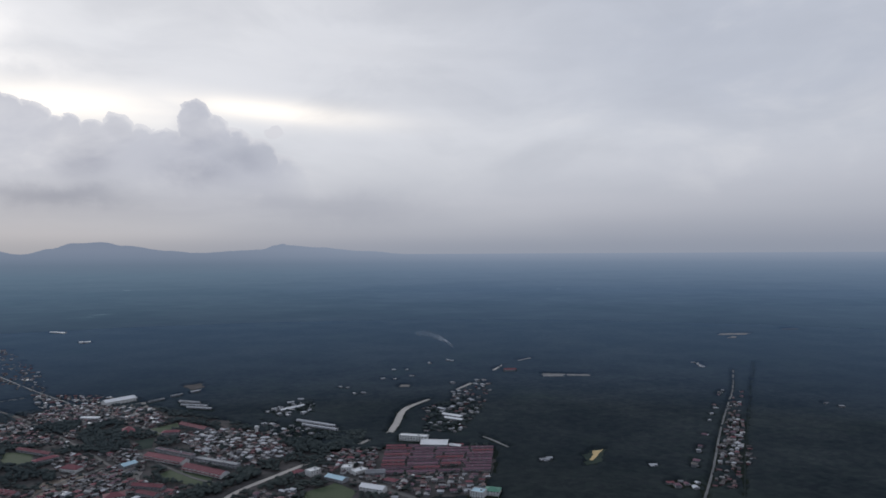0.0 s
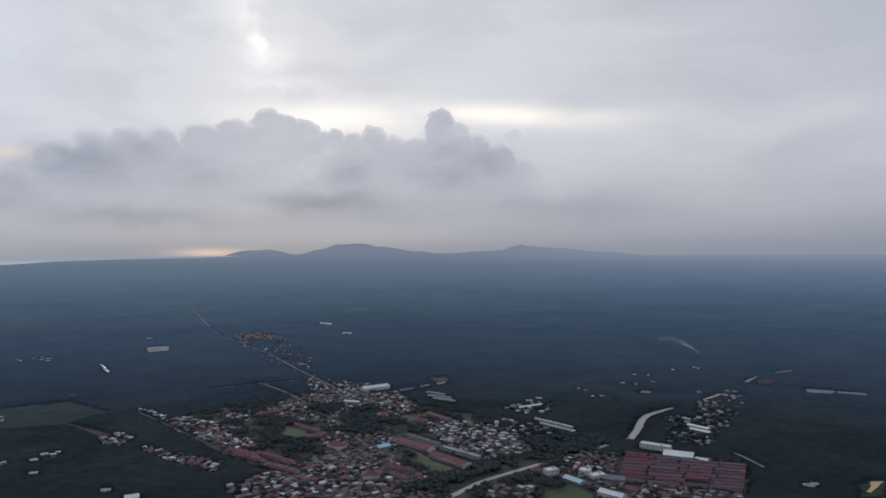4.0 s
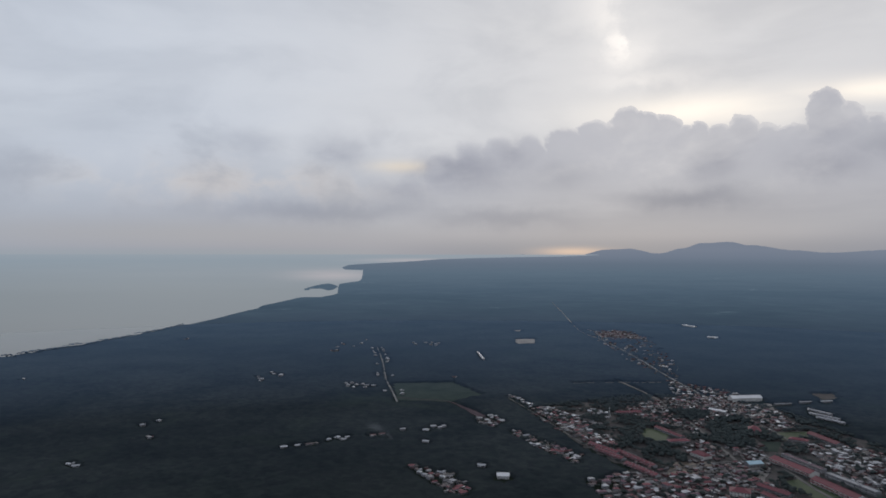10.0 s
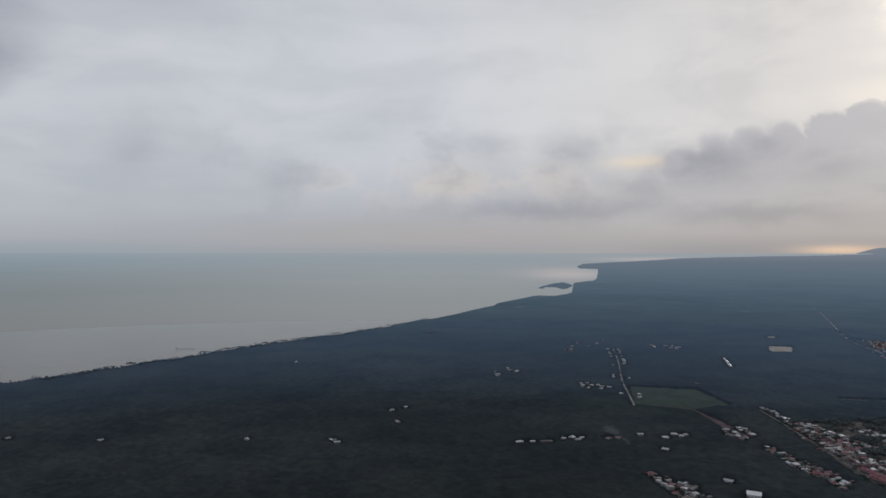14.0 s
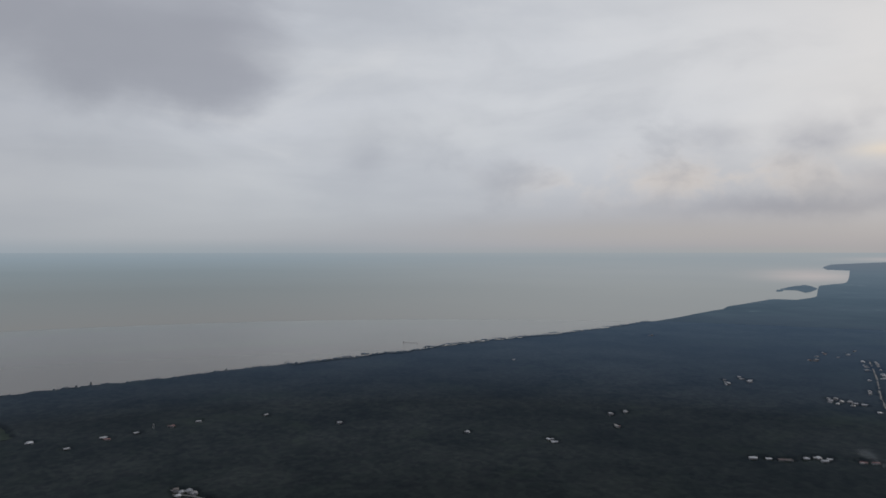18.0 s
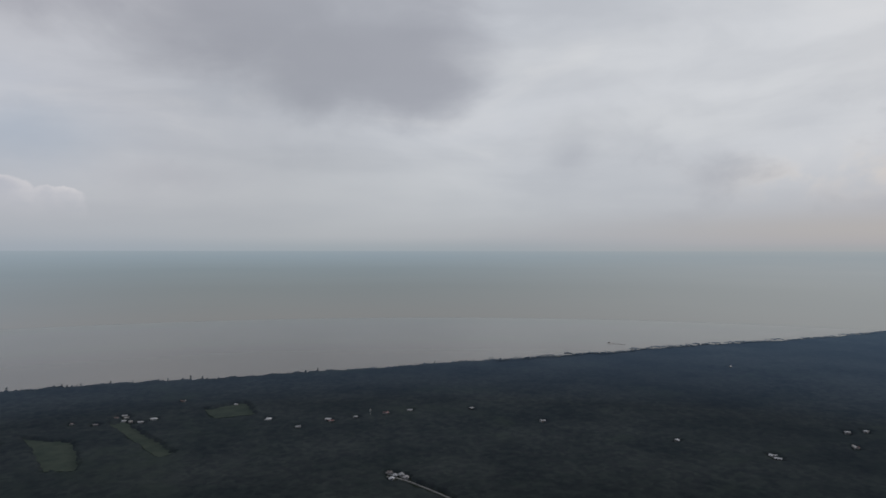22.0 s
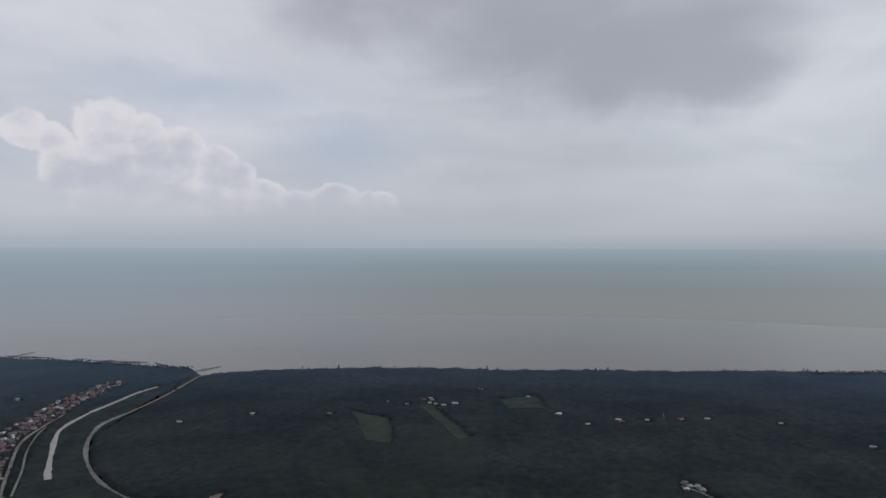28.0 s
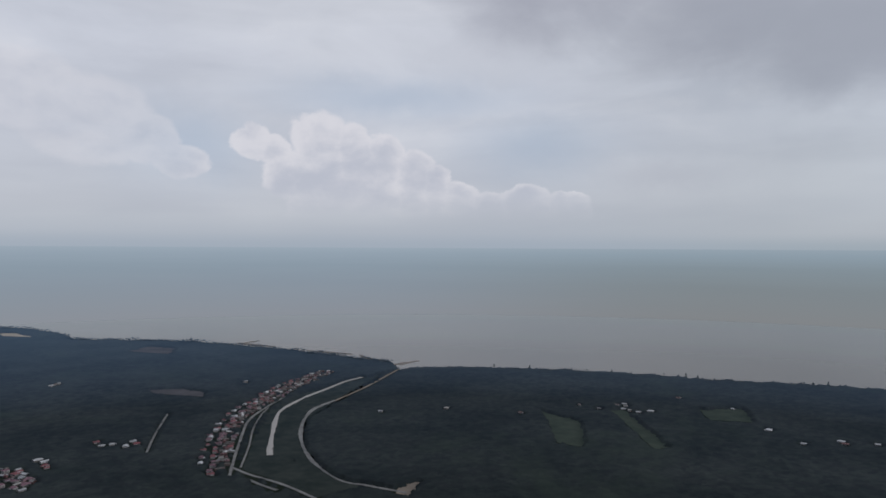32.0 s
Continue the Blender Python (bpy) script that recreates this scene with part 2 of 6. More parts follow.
dull = W.math("ADD", W.math("ADD", W.span(piles, 0.0, 1.7, 0.0, 0.75), W.math("MULTIPLY", W.math("SUBTRACT", puff, rise), -2.4)), W.span(el, 8.0, 3.5, 0.0, 0.25))
white = W.mix(W.span(dull, -0.15, 0.95), (0.655, 0.636, 0.645), (0.455, 0.467, 0.515))
veil = W.mix(W.math("MULTIPLY", tower, 0.85), veil, white)
# haze along the horizon, with the last glow under the bank
veil = W.mix(W.span(el, 0.0, 3.6, 0.75, 0.0), veil, W.mix(W.span(az, 55.0, 125.0), W.mix(W.span(az, -12.0, 20.0), (0.245, 0.268, 0.325), (0.295, 0.30, 0.345)), W.mix(W.span(az, 105.0, 140.0), (0.41, 0.425, 0.445), (0.35, 0.39, 0.435))))
veil = W.mix(W.math("MULTIPLY", W.span(el, 0.0, 1.7, 0.85, 0.0), W.span(az, 58.0, 44.0)), veil, (0.246, 0.273, 0.33))
veil = W.mix(W.math("MULTIPLY", W.bell(az, 70.0, 17.0, el, 1.5, 1.3), 0.7), veil, (0.43, 0.405, 0.395))
veil = W.mix(W.math("MULTIPLY", W.span(el, 0.0, 1.3, 0.62, 0.0), W.span(az, 78.0, 100.0)), veil, W.mix(W.span(az, 108.0, 135.0), (0.285, 0.335, 0.37), (0.315, 0.365, 0.415)))
veil = W.mix(W.math("MULTIPLY", W.span(el, 0.0, 0.7, 0.7, 0.0), W.math("MULTIPLY", W.span(az, 50.0, 60.0), W.span(az, 100.0, 78.0))), veil, (0.335, 0.36, 0.375))
veil = W.mix(W.math("MULTIPLY", W.span(el, 4.5, 1.0, 0.0, 0.32), W.span(az, 30.0, 14.0)), veil, (0.285, 0.305, 0.36))
glow = W.bell(az, 38.0, 2.6, el, 0.2, 0.34)
veil = W.mix(W.math("MULTIPLY", glow, 0.65), veil, (0.85, 0.62, 0.46))
veil = W.mix(1.0, veil, W.mix(W.span(az, 30.0, 80.0), (1.10, 1.04, 0.965), W.mix(W.span(az, 105.0, 145.0), (1.048, 1.062, 1.066), (1.068, 1.055, 1.062))), "MULTIPLY")
cover = W.mix(0.94, clear, veil)
back = W.add("ShaderNodeBackground", Color=cover, Strength=1.0)
W.tree.links.new(back.outputs[0], W.add("ShaderNodeOutputWorld").inputs[0])

sun = new("sun", bpy.data.lights.new("sun", "SUN"))
sun.data.energy, sun.data.angle, sun.data.color = 0.9, radians(14), (1.0, 0.93, 0.84)
low = radians(SUN_HEIGHT)
toward = Vector((-math.sin(radians(SUN_AZIMUTH)) * math.cos(low), math.cos(radians(SUN_AZIMUTH)) * math.cos(low), math.sin(low)))
sun.matrix_world = look(toward * 1000, (0, 0, 0))


# ---- materials ----
def surface(name, colour, second, rough=0.8, fine=0.6, coarse=0.02, spread=0.5, bump=0.0, random_from="", metal=0.0, haze_gloss=0.0, third=None, shine=0.3, feathery=0.0, crowns=0.0):
    """A plain surface that varies at two scales, and from piece to piece. It can mirror the bright sky at a flat angle,
    a bluish gloss that imitates haze.
    """
    m = bpy.data.materials.new(name)
    N = Nodes(tree_of(m))
    where = N.add("ShaderNodeNewGeometry")
    place = where.outputs["Position"]
    a = N.noise(place, coarse, 4.0)
    b = N.noise(place, fine, 5.0, 0.6)
    value = N.math("ADD", N.math("MULTIPLY", N.span(a, 0.32, 0.68), 0.6), N.math("MULTIPLY", N.span(b, 0.3, 0.7), 0.4))
    pick = None
    if random_from == "object":
        pick = N.add("ShaderNodeObjectInfo").outputs["Random"]
    elif random_from == "island":
        pick = where.outputs["Random Per Island"]
    if pick is not None and third is None:
        value = N.math("ADD", N.math("MULTIPLY", value, 1 - spread), N.math("MULTIPLY", pick, spread))
    tone = N.mix(value, colour, second)
    if pick is not None and third is not None:
        ramp = N.tree.nodes.new("ShaderNodeValToRGB")
        ramp.color_ramp.interpolation = "CONSTANT"
        stops = (colour, second, *third)
        while len(ramp.color_ramp.elements) < len(stops):
            ramp.color_ramp.elements.new(0.5)
        for k, c in enumerate(stops):
            ramp.color_ramp.elements[k].position, ramp.color_ramp.elements[k].color = k / len(stops), (*c, 1.0)
        N.put(ramp.inputs[0], pick)
        tone = N.mix(N.math("MULTIPLY", value, 0.45), ramp.outputs[0], (0.12, 0.11, 0.105))
    if crowns:                        # single tree heads, plantation blocks and brighter young growth
        head = N.add("ShaderNodeTexVoronoi", Vector=place, Scale=1 / 8.0).outputs["Color"]
        head = N.add("ShaderNodeSeparateColor", Color=head).outputs[0]
        tone = N.mix(N.span(head, 0.0, 1.0, 0.0, crowns, False), tone, N.mix(1.0, tone, (1.9, 2.1, 1.7), "MULTIPLY"))
        young = N.math("MULTIPLY", N.span(N.noise(place, 1 / 260.0, 4.0, 0.62, 0.5), 0.52, 0.72), N.span(N.noise(place, 1 / 45.0, 3.0), 0.35, 0.6, 0.4, 1.0))
        tone = N.mix(N.math("MULTIPLY", young, 0.6), tone, (0.036, 0.048, 0.039))
        old = N.span(N.noise(place, 1 / 700.0, 3.0, 0.55), 0.42, 0.64)
        tone = N.mix(N.math("MULTIPLY", old, 0.35), tone, (0.012, 0.016, 0.017))
    shader = N.add("ShaderNodeBsdfPrincipled", Base_Color=tone, Roughness=rough, Metallic=metal)
    shader.inputs["Specular IOR Level"].default_value = shine
    if bump:
        relief = N.add("ShaderNodeBump", Height=b, Strength=bump, Distance=0.4)
        N.put(shader.inputs["Normal"], relief.outputs[0])
    if feathery:                      # loose foliage: light reaches it from above more than from the side of each facet
        facet = N.tree.nodes.new("ShaderNodeMix")
        facet.data_type = "VECTOR"
        N.put(facet.inputs[0], feathery)
        N.put(facet.inputs[4], where.outputs["Normal"])
        facet.inputs[5].default_value = (0.0, 0.0, 1.0)
        N.put(shader.inputs["Normal"], facet.outputs[1])
    out = shader.outputs[0]
    # bluish gloss, stronger at flat angles, imitates haze that thickens with distance
    if haze_gloss:
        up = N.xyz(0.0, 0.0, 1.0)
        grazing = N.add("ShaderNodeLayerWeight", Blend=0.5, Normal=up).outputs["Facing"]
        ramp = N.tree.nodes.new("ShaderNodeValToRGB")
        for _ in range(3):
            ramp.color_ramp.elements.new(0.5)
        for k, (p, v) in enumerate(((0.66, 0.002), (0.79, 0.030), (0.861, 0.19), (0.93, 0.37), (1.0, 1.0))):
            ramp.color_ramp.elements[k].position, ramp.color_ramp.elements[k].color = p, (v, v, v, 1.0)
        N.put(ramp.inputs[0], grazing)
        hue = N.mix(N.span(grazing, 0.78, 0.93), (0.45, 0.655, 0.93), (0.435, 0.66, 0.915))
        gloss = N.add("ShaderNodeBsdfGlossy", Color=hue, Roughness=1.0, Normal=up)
        blend = N.add("ShaderNodeMixShader", Fac=N.math("MULTIPLY", ramp.outputs[0], haze_gloss))
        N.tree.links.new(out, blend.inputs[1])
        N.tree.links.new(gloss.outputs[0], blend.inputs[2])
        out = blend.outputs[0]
    N.tree.links.new(out, N.add("ShaderNodeOutputMaterial").inputs[0])
    return m


HAZE_GLOSS = 0.62
soil = surface("undergrowth", (0.012, 0.017, 0.013), (0.025, 0.029, 0.021), 0.95, 0.08, 0.004, haze_gloss=0.46, shine=0.0)
leaf = surface("leaves", (0.034, 0.043, 0.042), (0.072, 0.083, 0.075), 0.85, 0.25, 0.006, 0.5, random_from="island", haze_gloss=0.5, shine=0.0, feathery=0.8)
roofleaf = surface("closed_canopy", (0.0150, 0.0192, 0.0225), (0.033, 0.038, 0.0405), 0.85, 0.05, 0.006, haze_gloss=0.46, shine=0.0, feathery=0.5, crowns=0.35)
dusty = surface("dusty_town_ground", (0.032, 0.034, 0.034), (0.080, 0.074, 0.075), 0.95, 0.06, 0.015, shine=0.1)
hillside = surface("hill_woods", (0.022, 0.034, 0.020), (0.045, 0.055, 0.032), 0.9, 0.02, 0.003, haze_gloss=HAZE_GLOSS)
scrub = surface("rough_scrub", (0.020, 0.027, 0.026), (0.042, 0.049, 0.045), 0.9, 0.06, 0.02, haze_gloss=0.46, shine=0.0)
meadow = surface("meadow", (0.034, 0.046, 0.038), (0.058, 0.070, 0.056), 0.9, 0.06, 0.02, haze_gloss=0.4, shine=0.0)
lawn = surface("mown_grass", (0.038, 0.058, 0.028), (0.056, 0.075, 0.038), 0.9, 0.2, 0.02)
earth = surface("bare_earth", (0.17, 0.145, 0.12), (0.24, 0.21, 0.18), 0.95, 0.12, 0.02, shine=0.05)
redsoil = surface("red_earth", (0.060, 0.045, 0.054), (0.098, 0.073, 0.084), 0.95, 0.12, 0.02, shine=0.05)
fallow = surface("fallow_soil", (0.055, 0.055, 0.060), (0.095, 0.092, 0.098), 0.95, 0.05, 0.015, haze_gloss=0.3, shine=0.0)
sand = surface("pale_sand", (0.27, 0.25, 0.22), (0.36, 0.33, 0.29), 0.95, 0.12, 0.02)
ochre = surface("ochre_quarry", (0.46, 0.34, 0.16), (0.55, 0.42, 0.22), 0.95, 0.12, 0.02)
tarmac = surface("worn_asphalt", (0.055, 0.055, 0.057), (0.10, 0.098, 0.096), 0.85, 0.3, 0.03)
gravel = surface("pale_gravel_track", (0.112, 0.114, 0.116), (0.235, 0.235, 0.234), 0.9, 0.12, 0.03)
yard = surface("concrete_yard", (0.12, 0.118, 0.112), (0.20, 0.19, 0.178), 0.9, 0.2, 0.03)
plaster = surface("painted_render", (0.14, 0.142, 0.152), (0.31, 0.314, 0.33), 0.8, 0.5, 0.08, 0.6, random_from="object")
whitewash = surface("white_render", (0.46, 0.46, 0.45), (0.58, 0.58, 0.565), 0.75, 0.4, 0.06)
tile_red = surface("red_clay_tiles", (0.120, 0.043, 0.053), (0.215, 0.083, 0.095), 0.8, 0.8, 0.06, 0.55, 0.3, "object")
tile_plum = surface("faded_plum_tiles", (0.065, 0.036, 0.050), (0.20, 0.115, 0.145), 0.8, 0.5, 0.13, 0.5, 0.3, "object")
zinc = surface("zinc_sheet", (0.12, 0.126, 0.137), (0.50, 0.52, 0.55), 0.55, 0.5, 0.08, 0.7, 0.2, "object")
rusty = surface("mixed_roofing", (0.13, 0.082, 0.082), (0.25, 0.25, 0.26), 0.75, 0.5, 0.08, 0.5, 0.2, "object",
                third=((0.11, 0.10, 0.098), (0.50, 0.51, 0.53), (0.155, 0.08, 0.083), (0.17, 0.175, 0.19), (0.135, 0.105, 0.108), (0.33, 0.325, 0.32)))
patchwork = surface("patchwork_roofing", (0.11, 0.055, 0.06), (0.17, 0.17, 0.18), 0.75, 0.5, 0.08, 0.5, 0.0, "island",
                    third=((0.07, 0.066, 0.07), (0.52, 0.53, 0.55), (0.13, 0.050, 0.060), (0.13, 0.134, 0.146), (0.09, 0.065, 0.070), (0.31, 0.307, 0.31), (0.085, 0.08, 0.08), (0.13, 0.056, 0.066), (0.10, 0.095, 0.095), (0.06, 0.052, 0.055)))
white_sheet = surface("white_roof_sheet", (0.58, 0.59, 0.60), (0.70, 0.71, 0.72), 0.5, 0.3, 0.05, bump=0.2)
blue_sheet = surface("pale_blue_roof_sheet", (0.34, 0.50, 0.58), (0.42, 0.57, 0.64), 0.5, 0.3, 0.05)
green_sheet = surface("green_roof_sheet", (0.07, 0.19, 0.13), (0.10, 0.24, 0.17), 0.5, 0.3, 0.05)
glassy = surface("dark_window_glass", (0.03, 0.035, 0.04), (0.06, 0.065, 0.07), 0.15, 0.5, 0.1)
mud = surface("wet_mud", (0.185, 0.172, 0.166), (0.24, 0.226, 0.218), 0.85, 0.05, 0.01)
timber = surface("weathered_timber", (0.10, 0.075, 0.055), (0.16, 0.125, 0.095), 0.85, 1.0, 0.1)
bark = surface("grey_bark", (0.07, 0.06, 0.05), (0.12, 0.10, 0.085), 0.9, 2.0, 0.2)
steel = surface("galvanised_steel", (0.34, 0.35, 0.36), (0.46, 0.47, 0.48), 0.5, 1.0, 0.1, metal=0.6)
silt = surface("silty_river", (0.24, 0.225, 0.21), (0.30, 0.28, 0.26), 0.35, 0.05, 0.01)


def sea_material():
    m = bpy.data.materials.new("sea_water")
    N = Nodes(tree_of(m))
    place = N.add("ShaderNodeNewGeometry").outputs["Position"]
    long = N.noise(place, 0.0016, 4.0)
    tone = N.mix(N.span(long, 0.35, 0.65), (0.119, 0.110, 0.098), (0.134, 0.122, 0.108))
    ripple = N.noise(place, 0.12, 4.0)
    relief = N.add("ShaderNodeBump", Height=ripple, Strength=0.15, Distance=1.0)
    shader = N.add("ShaderNodeBsdfPrincipled", Base_Color=tone, Roughness=0.22, IOR=1.33, Normal=relief.outputs[0])
    shader.inputs["Specular Tint"].default_value = (0.98, 1.0, 0.97, 1.0)
    # at a flat angle the water gives back the low sky
    grazing = N.add("ShaderNodeLayerWeight", Blend=0.5, Normal=N.xyz(0.0, 0.0, 1.0)).outputs["Facing"]
    gloss = N.add("ShaderNodeBsdfGlossy", Color=(0.86, 0.885, 0.865, 1.0), Roughness=0.35)
    blend = N.add("ShaderNodeMixShader", Fac=N.span(grazing, 0.84, 0.945, 0.0, 0.5))
    N.tree.links.new(shader.outputs[0], blend.inputs[1])
    N.tree.links.new(gloss.outputs[0], blend.inputs[2])
    N.tree.links.new(blend.outputs[0], N.add("ShaderNodeOutputMaterial").inputs[0])
    return m


sea = sea_material()


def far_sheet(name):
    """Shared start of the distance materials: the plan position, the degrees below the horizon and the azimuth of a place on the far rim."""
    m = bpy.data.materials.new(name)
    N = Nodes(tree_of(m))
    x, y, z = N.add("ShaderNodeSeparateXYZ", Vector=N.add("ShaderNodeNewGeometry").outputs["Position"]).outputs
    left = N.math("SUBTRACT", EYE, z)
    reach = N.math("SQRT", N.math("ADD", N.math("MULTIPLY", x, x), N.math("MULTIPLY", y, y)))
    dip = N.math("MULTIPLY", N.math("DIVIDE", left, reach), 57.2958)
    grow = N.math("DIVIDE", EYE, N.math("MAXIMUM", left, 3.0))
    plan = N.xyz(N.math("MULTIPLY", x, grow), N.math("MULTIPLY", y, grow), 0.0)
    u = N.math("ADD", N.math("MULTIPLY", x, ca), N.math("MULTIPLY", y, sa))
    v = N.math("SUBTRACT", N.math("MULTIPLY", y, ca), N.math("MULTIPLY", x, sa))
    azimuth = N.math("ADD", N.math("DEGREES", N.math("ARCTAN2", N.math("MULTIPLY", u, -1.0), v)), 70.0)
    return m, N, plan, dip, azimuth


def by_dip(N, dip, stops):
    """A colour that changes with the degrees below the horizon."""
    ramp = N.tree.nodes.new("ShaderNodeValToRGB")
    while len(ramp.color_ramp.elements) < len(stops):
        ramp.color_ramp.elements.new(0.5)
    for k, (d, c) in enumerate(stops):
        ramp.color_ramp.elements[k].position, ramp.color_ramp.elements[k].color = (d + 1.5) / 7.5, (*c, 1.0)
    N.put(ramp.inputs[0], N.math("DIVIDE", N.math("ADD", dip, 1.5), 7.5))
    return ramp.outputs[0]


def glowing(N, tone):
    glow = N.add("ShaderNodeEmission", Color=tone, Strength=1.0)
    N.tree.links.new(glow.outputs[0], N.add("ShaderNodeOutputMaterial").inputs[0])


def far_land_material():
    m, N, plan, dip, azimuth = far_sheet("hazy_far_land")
    # distance haze put into the glow colour, paler towards the horizon and the east
    tone = by_dip(N, dip, LAND_HAZE)
    pale = by_dip(N, dip, LAND_HAZE_EAST)
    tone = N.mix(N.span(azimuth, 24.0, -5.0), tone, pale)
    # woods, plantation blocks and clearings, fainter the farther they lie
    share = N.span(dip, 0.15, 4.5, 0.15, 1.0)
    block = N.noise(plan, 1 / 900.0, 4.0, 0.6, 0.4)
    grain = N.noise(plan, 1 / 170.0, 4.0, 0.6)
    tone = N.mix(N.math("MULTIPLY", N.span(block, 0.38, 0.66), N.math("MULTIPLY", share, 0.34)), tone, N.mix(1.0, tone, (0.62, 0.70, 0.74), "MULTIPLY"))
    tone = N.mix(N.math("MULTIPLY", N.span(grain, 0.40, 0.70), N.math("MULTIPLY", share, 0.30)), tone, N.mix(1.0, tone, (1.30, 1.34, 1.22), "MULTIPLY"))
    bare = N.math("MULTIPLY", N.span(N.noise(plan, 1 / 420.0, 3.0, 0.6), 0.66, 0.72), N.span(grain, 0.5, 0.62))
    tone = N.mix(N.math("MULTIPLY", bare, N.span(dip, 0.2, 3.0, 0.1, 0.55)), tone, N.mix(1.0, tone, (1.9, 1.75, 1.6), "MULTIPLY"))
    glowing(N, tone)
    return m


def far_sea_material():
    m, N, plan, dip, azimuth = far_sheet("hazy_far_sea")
    # haze and sky brightness on the water put into the glow colour, by azimuth
    tone = N.mix(N.span(azimuth, 68.0, 110.0), by_dip(N, dip, SEA_GLOW), by_dip(N, dip, SEA_GLOW_MIDDLE))
    tone = N.mix(N.span(azimuth, 118.0, 152.0), tone, by_dip(N, dip, SEA_GLOW_WEST))
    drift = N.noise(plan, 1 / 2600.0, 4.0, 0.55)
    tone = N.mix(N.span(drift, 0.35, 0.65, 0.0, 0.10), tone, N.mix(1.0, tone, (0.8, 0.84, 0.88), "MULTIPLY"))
    # painted sky sheen on smooth water in the headland's lee; pale strip off coast
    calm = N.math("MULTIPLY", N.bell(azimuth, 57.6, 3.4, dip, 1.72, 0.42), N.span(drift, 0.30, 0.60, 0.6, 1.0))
    pale_strip = N.math("MULTIPLY", N.bell(azimuth, 51.0, 4.0, dip, 0.52, 0.16), 0.8)
    tone = N.mix(N.math("MAXIMUM", calm, pale_strip), tone, (0.47, 0.435, 0.43))
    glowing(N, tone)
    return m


# glow colours with the haze painted in: degrees below the horizon, colour
LAND_HAZE = ((-1.5, (0.205, 0.225, 0.268)), (-0.3, (0.200, 0.222, 0.265)), (0.2, (0.178, 0.204, 0.247)), (0.8, (0.138, 0.170, 0.210)), (1.6, (0.115, 0.155, 0.194)), (3.0, (0.080, 0.114, 0.150)), (4.4, (0.059, 0.085, 0.114)), (5.7, (0.048, 0.067, 0.093)))
LAND_HAZE_EAST = ((-1.5, (0.27, 0.29, 0.335)), (-0.3, (0.255, 0.278, 0.325)), (0.2, (0.225, 0.250, 0.297)), (0.8, (0.165, 0.200, 0.250)), (1.6, (0.124, 0.162, 0.213)), (3.0, (0.078, 0.111, 0.158)), (4.4, (0.057, 0.083, 0.118)), (5.7, (0.046, 0.067, 0.096)))
# sea glow colours with haze and mirrored sky painted in, for three azimuths
SEA_GLOW = ((-1.5, (0.36, 0.385, 0.40)), (0.0, (0.335, 0.365, 0.385)), (0.5, (0.305, 0.342, 0.366)), (1.5, (0.312, 0.337, 0.352)), (3.0, (0.292, 0.310, 0.316)), (5.7, (0.272, 0.283, 0.285)))
SEA_GLOW_MIDDLE = ((-1.5, (0.30, 0.345, 0.38)), (0.0, (0.292, 0.343, 0.382)), (0.5, (0.258, 0.313, 0.353)), (1.5, (0.220, 0.261, 0.284)), (3.0, (0.205, 0.230, 0.240)), (5.7, (0.212, 0.217, 0.218)))
SEA_GLOW_WEST = ((-1.5, (0.31, 0.36, 0.40)), (0.0, (0.318, 0.370, 0.415)), (0.5, (0.285, 0.338, 0.386)), (1.5, (0.250, 0.300, 0.343)), (3.0, (0.240, 0.276, 0.313)), (5.7, (0.248, 0.260, 0.280)))
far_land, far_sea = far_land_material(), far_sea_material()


# ---- mesh helpers ----
def mesh_of(name, verts, faces, material, smooth=False):
    me = bpy.data.meshes.new(name)
    me.from_pydata([tuple(v) for v in verts], [], faces)
    if material:
        me.materials.append(material)
    if smooth:
        me.polygons.foreach_set("use_smooth", [True] * len(me.polygons))
    return me


def part(name, me, parent=None, label="", at=None):
    ob = new(name, me)
    if parent is not None:
        ob.parent = parent
    if at is not None:
        ob.matrix_basis = at
    if label:
        tagged(ob, label)
    return ob


def boxes(*items):
    """Joined blocks: x0, y0, z0, x1, y1, z1 each."""
    verts, faces = [], []
    for x0, y0, z0, x1, y1, z1 in items:
        k = len(verts)
        verts += [(x0, y0, z0), (x1, y0, z0), (x1, y1, z0), (x0, y1, z0), (x0, y0, z1), (x1, y0, z1), (x1, y1, z1), (x0, y1, z1)]
        faces += [tuple(k + i for i in f) for f in ((0, 3, 2, 1), (4, 5, 6, 7), (0, 1, 5, 4), (1, 2, 6, 5), (2, 3, 7, 6), (3, 0, 4, 7))]
    return verts, faces


def gable(x0, y0, x1, y1, z, rise, over=0.6, thick=0.25):
    """A gabled roof with its ridge along x, as a folded slab."""
    x0, x1, y0, y1, ym = x0 - over, x1 + over, y0 - over, y1 + over, (y0 + y1) / 2
    verts = []
    for x in (x0, x1):
        verts += [(x, y0, z), (x, ym, z + rise), (x, y1, z), (x, y1, z - thick), (x, ym, z + rise - thick), (x, y0, z - thick)]
    faces = [(0, 6, 7, 1), (1, 7, 8, 2), (2, 8, 9, 3), (3, 9, 10, 4), (4, 10, 11, 5), (5, 11, 6, 0), (0, 1, 4, 5), (1, 2, 3, 4), (7, 6, 11, 10), (8, 7, 10, 9)]
    return verts, faces


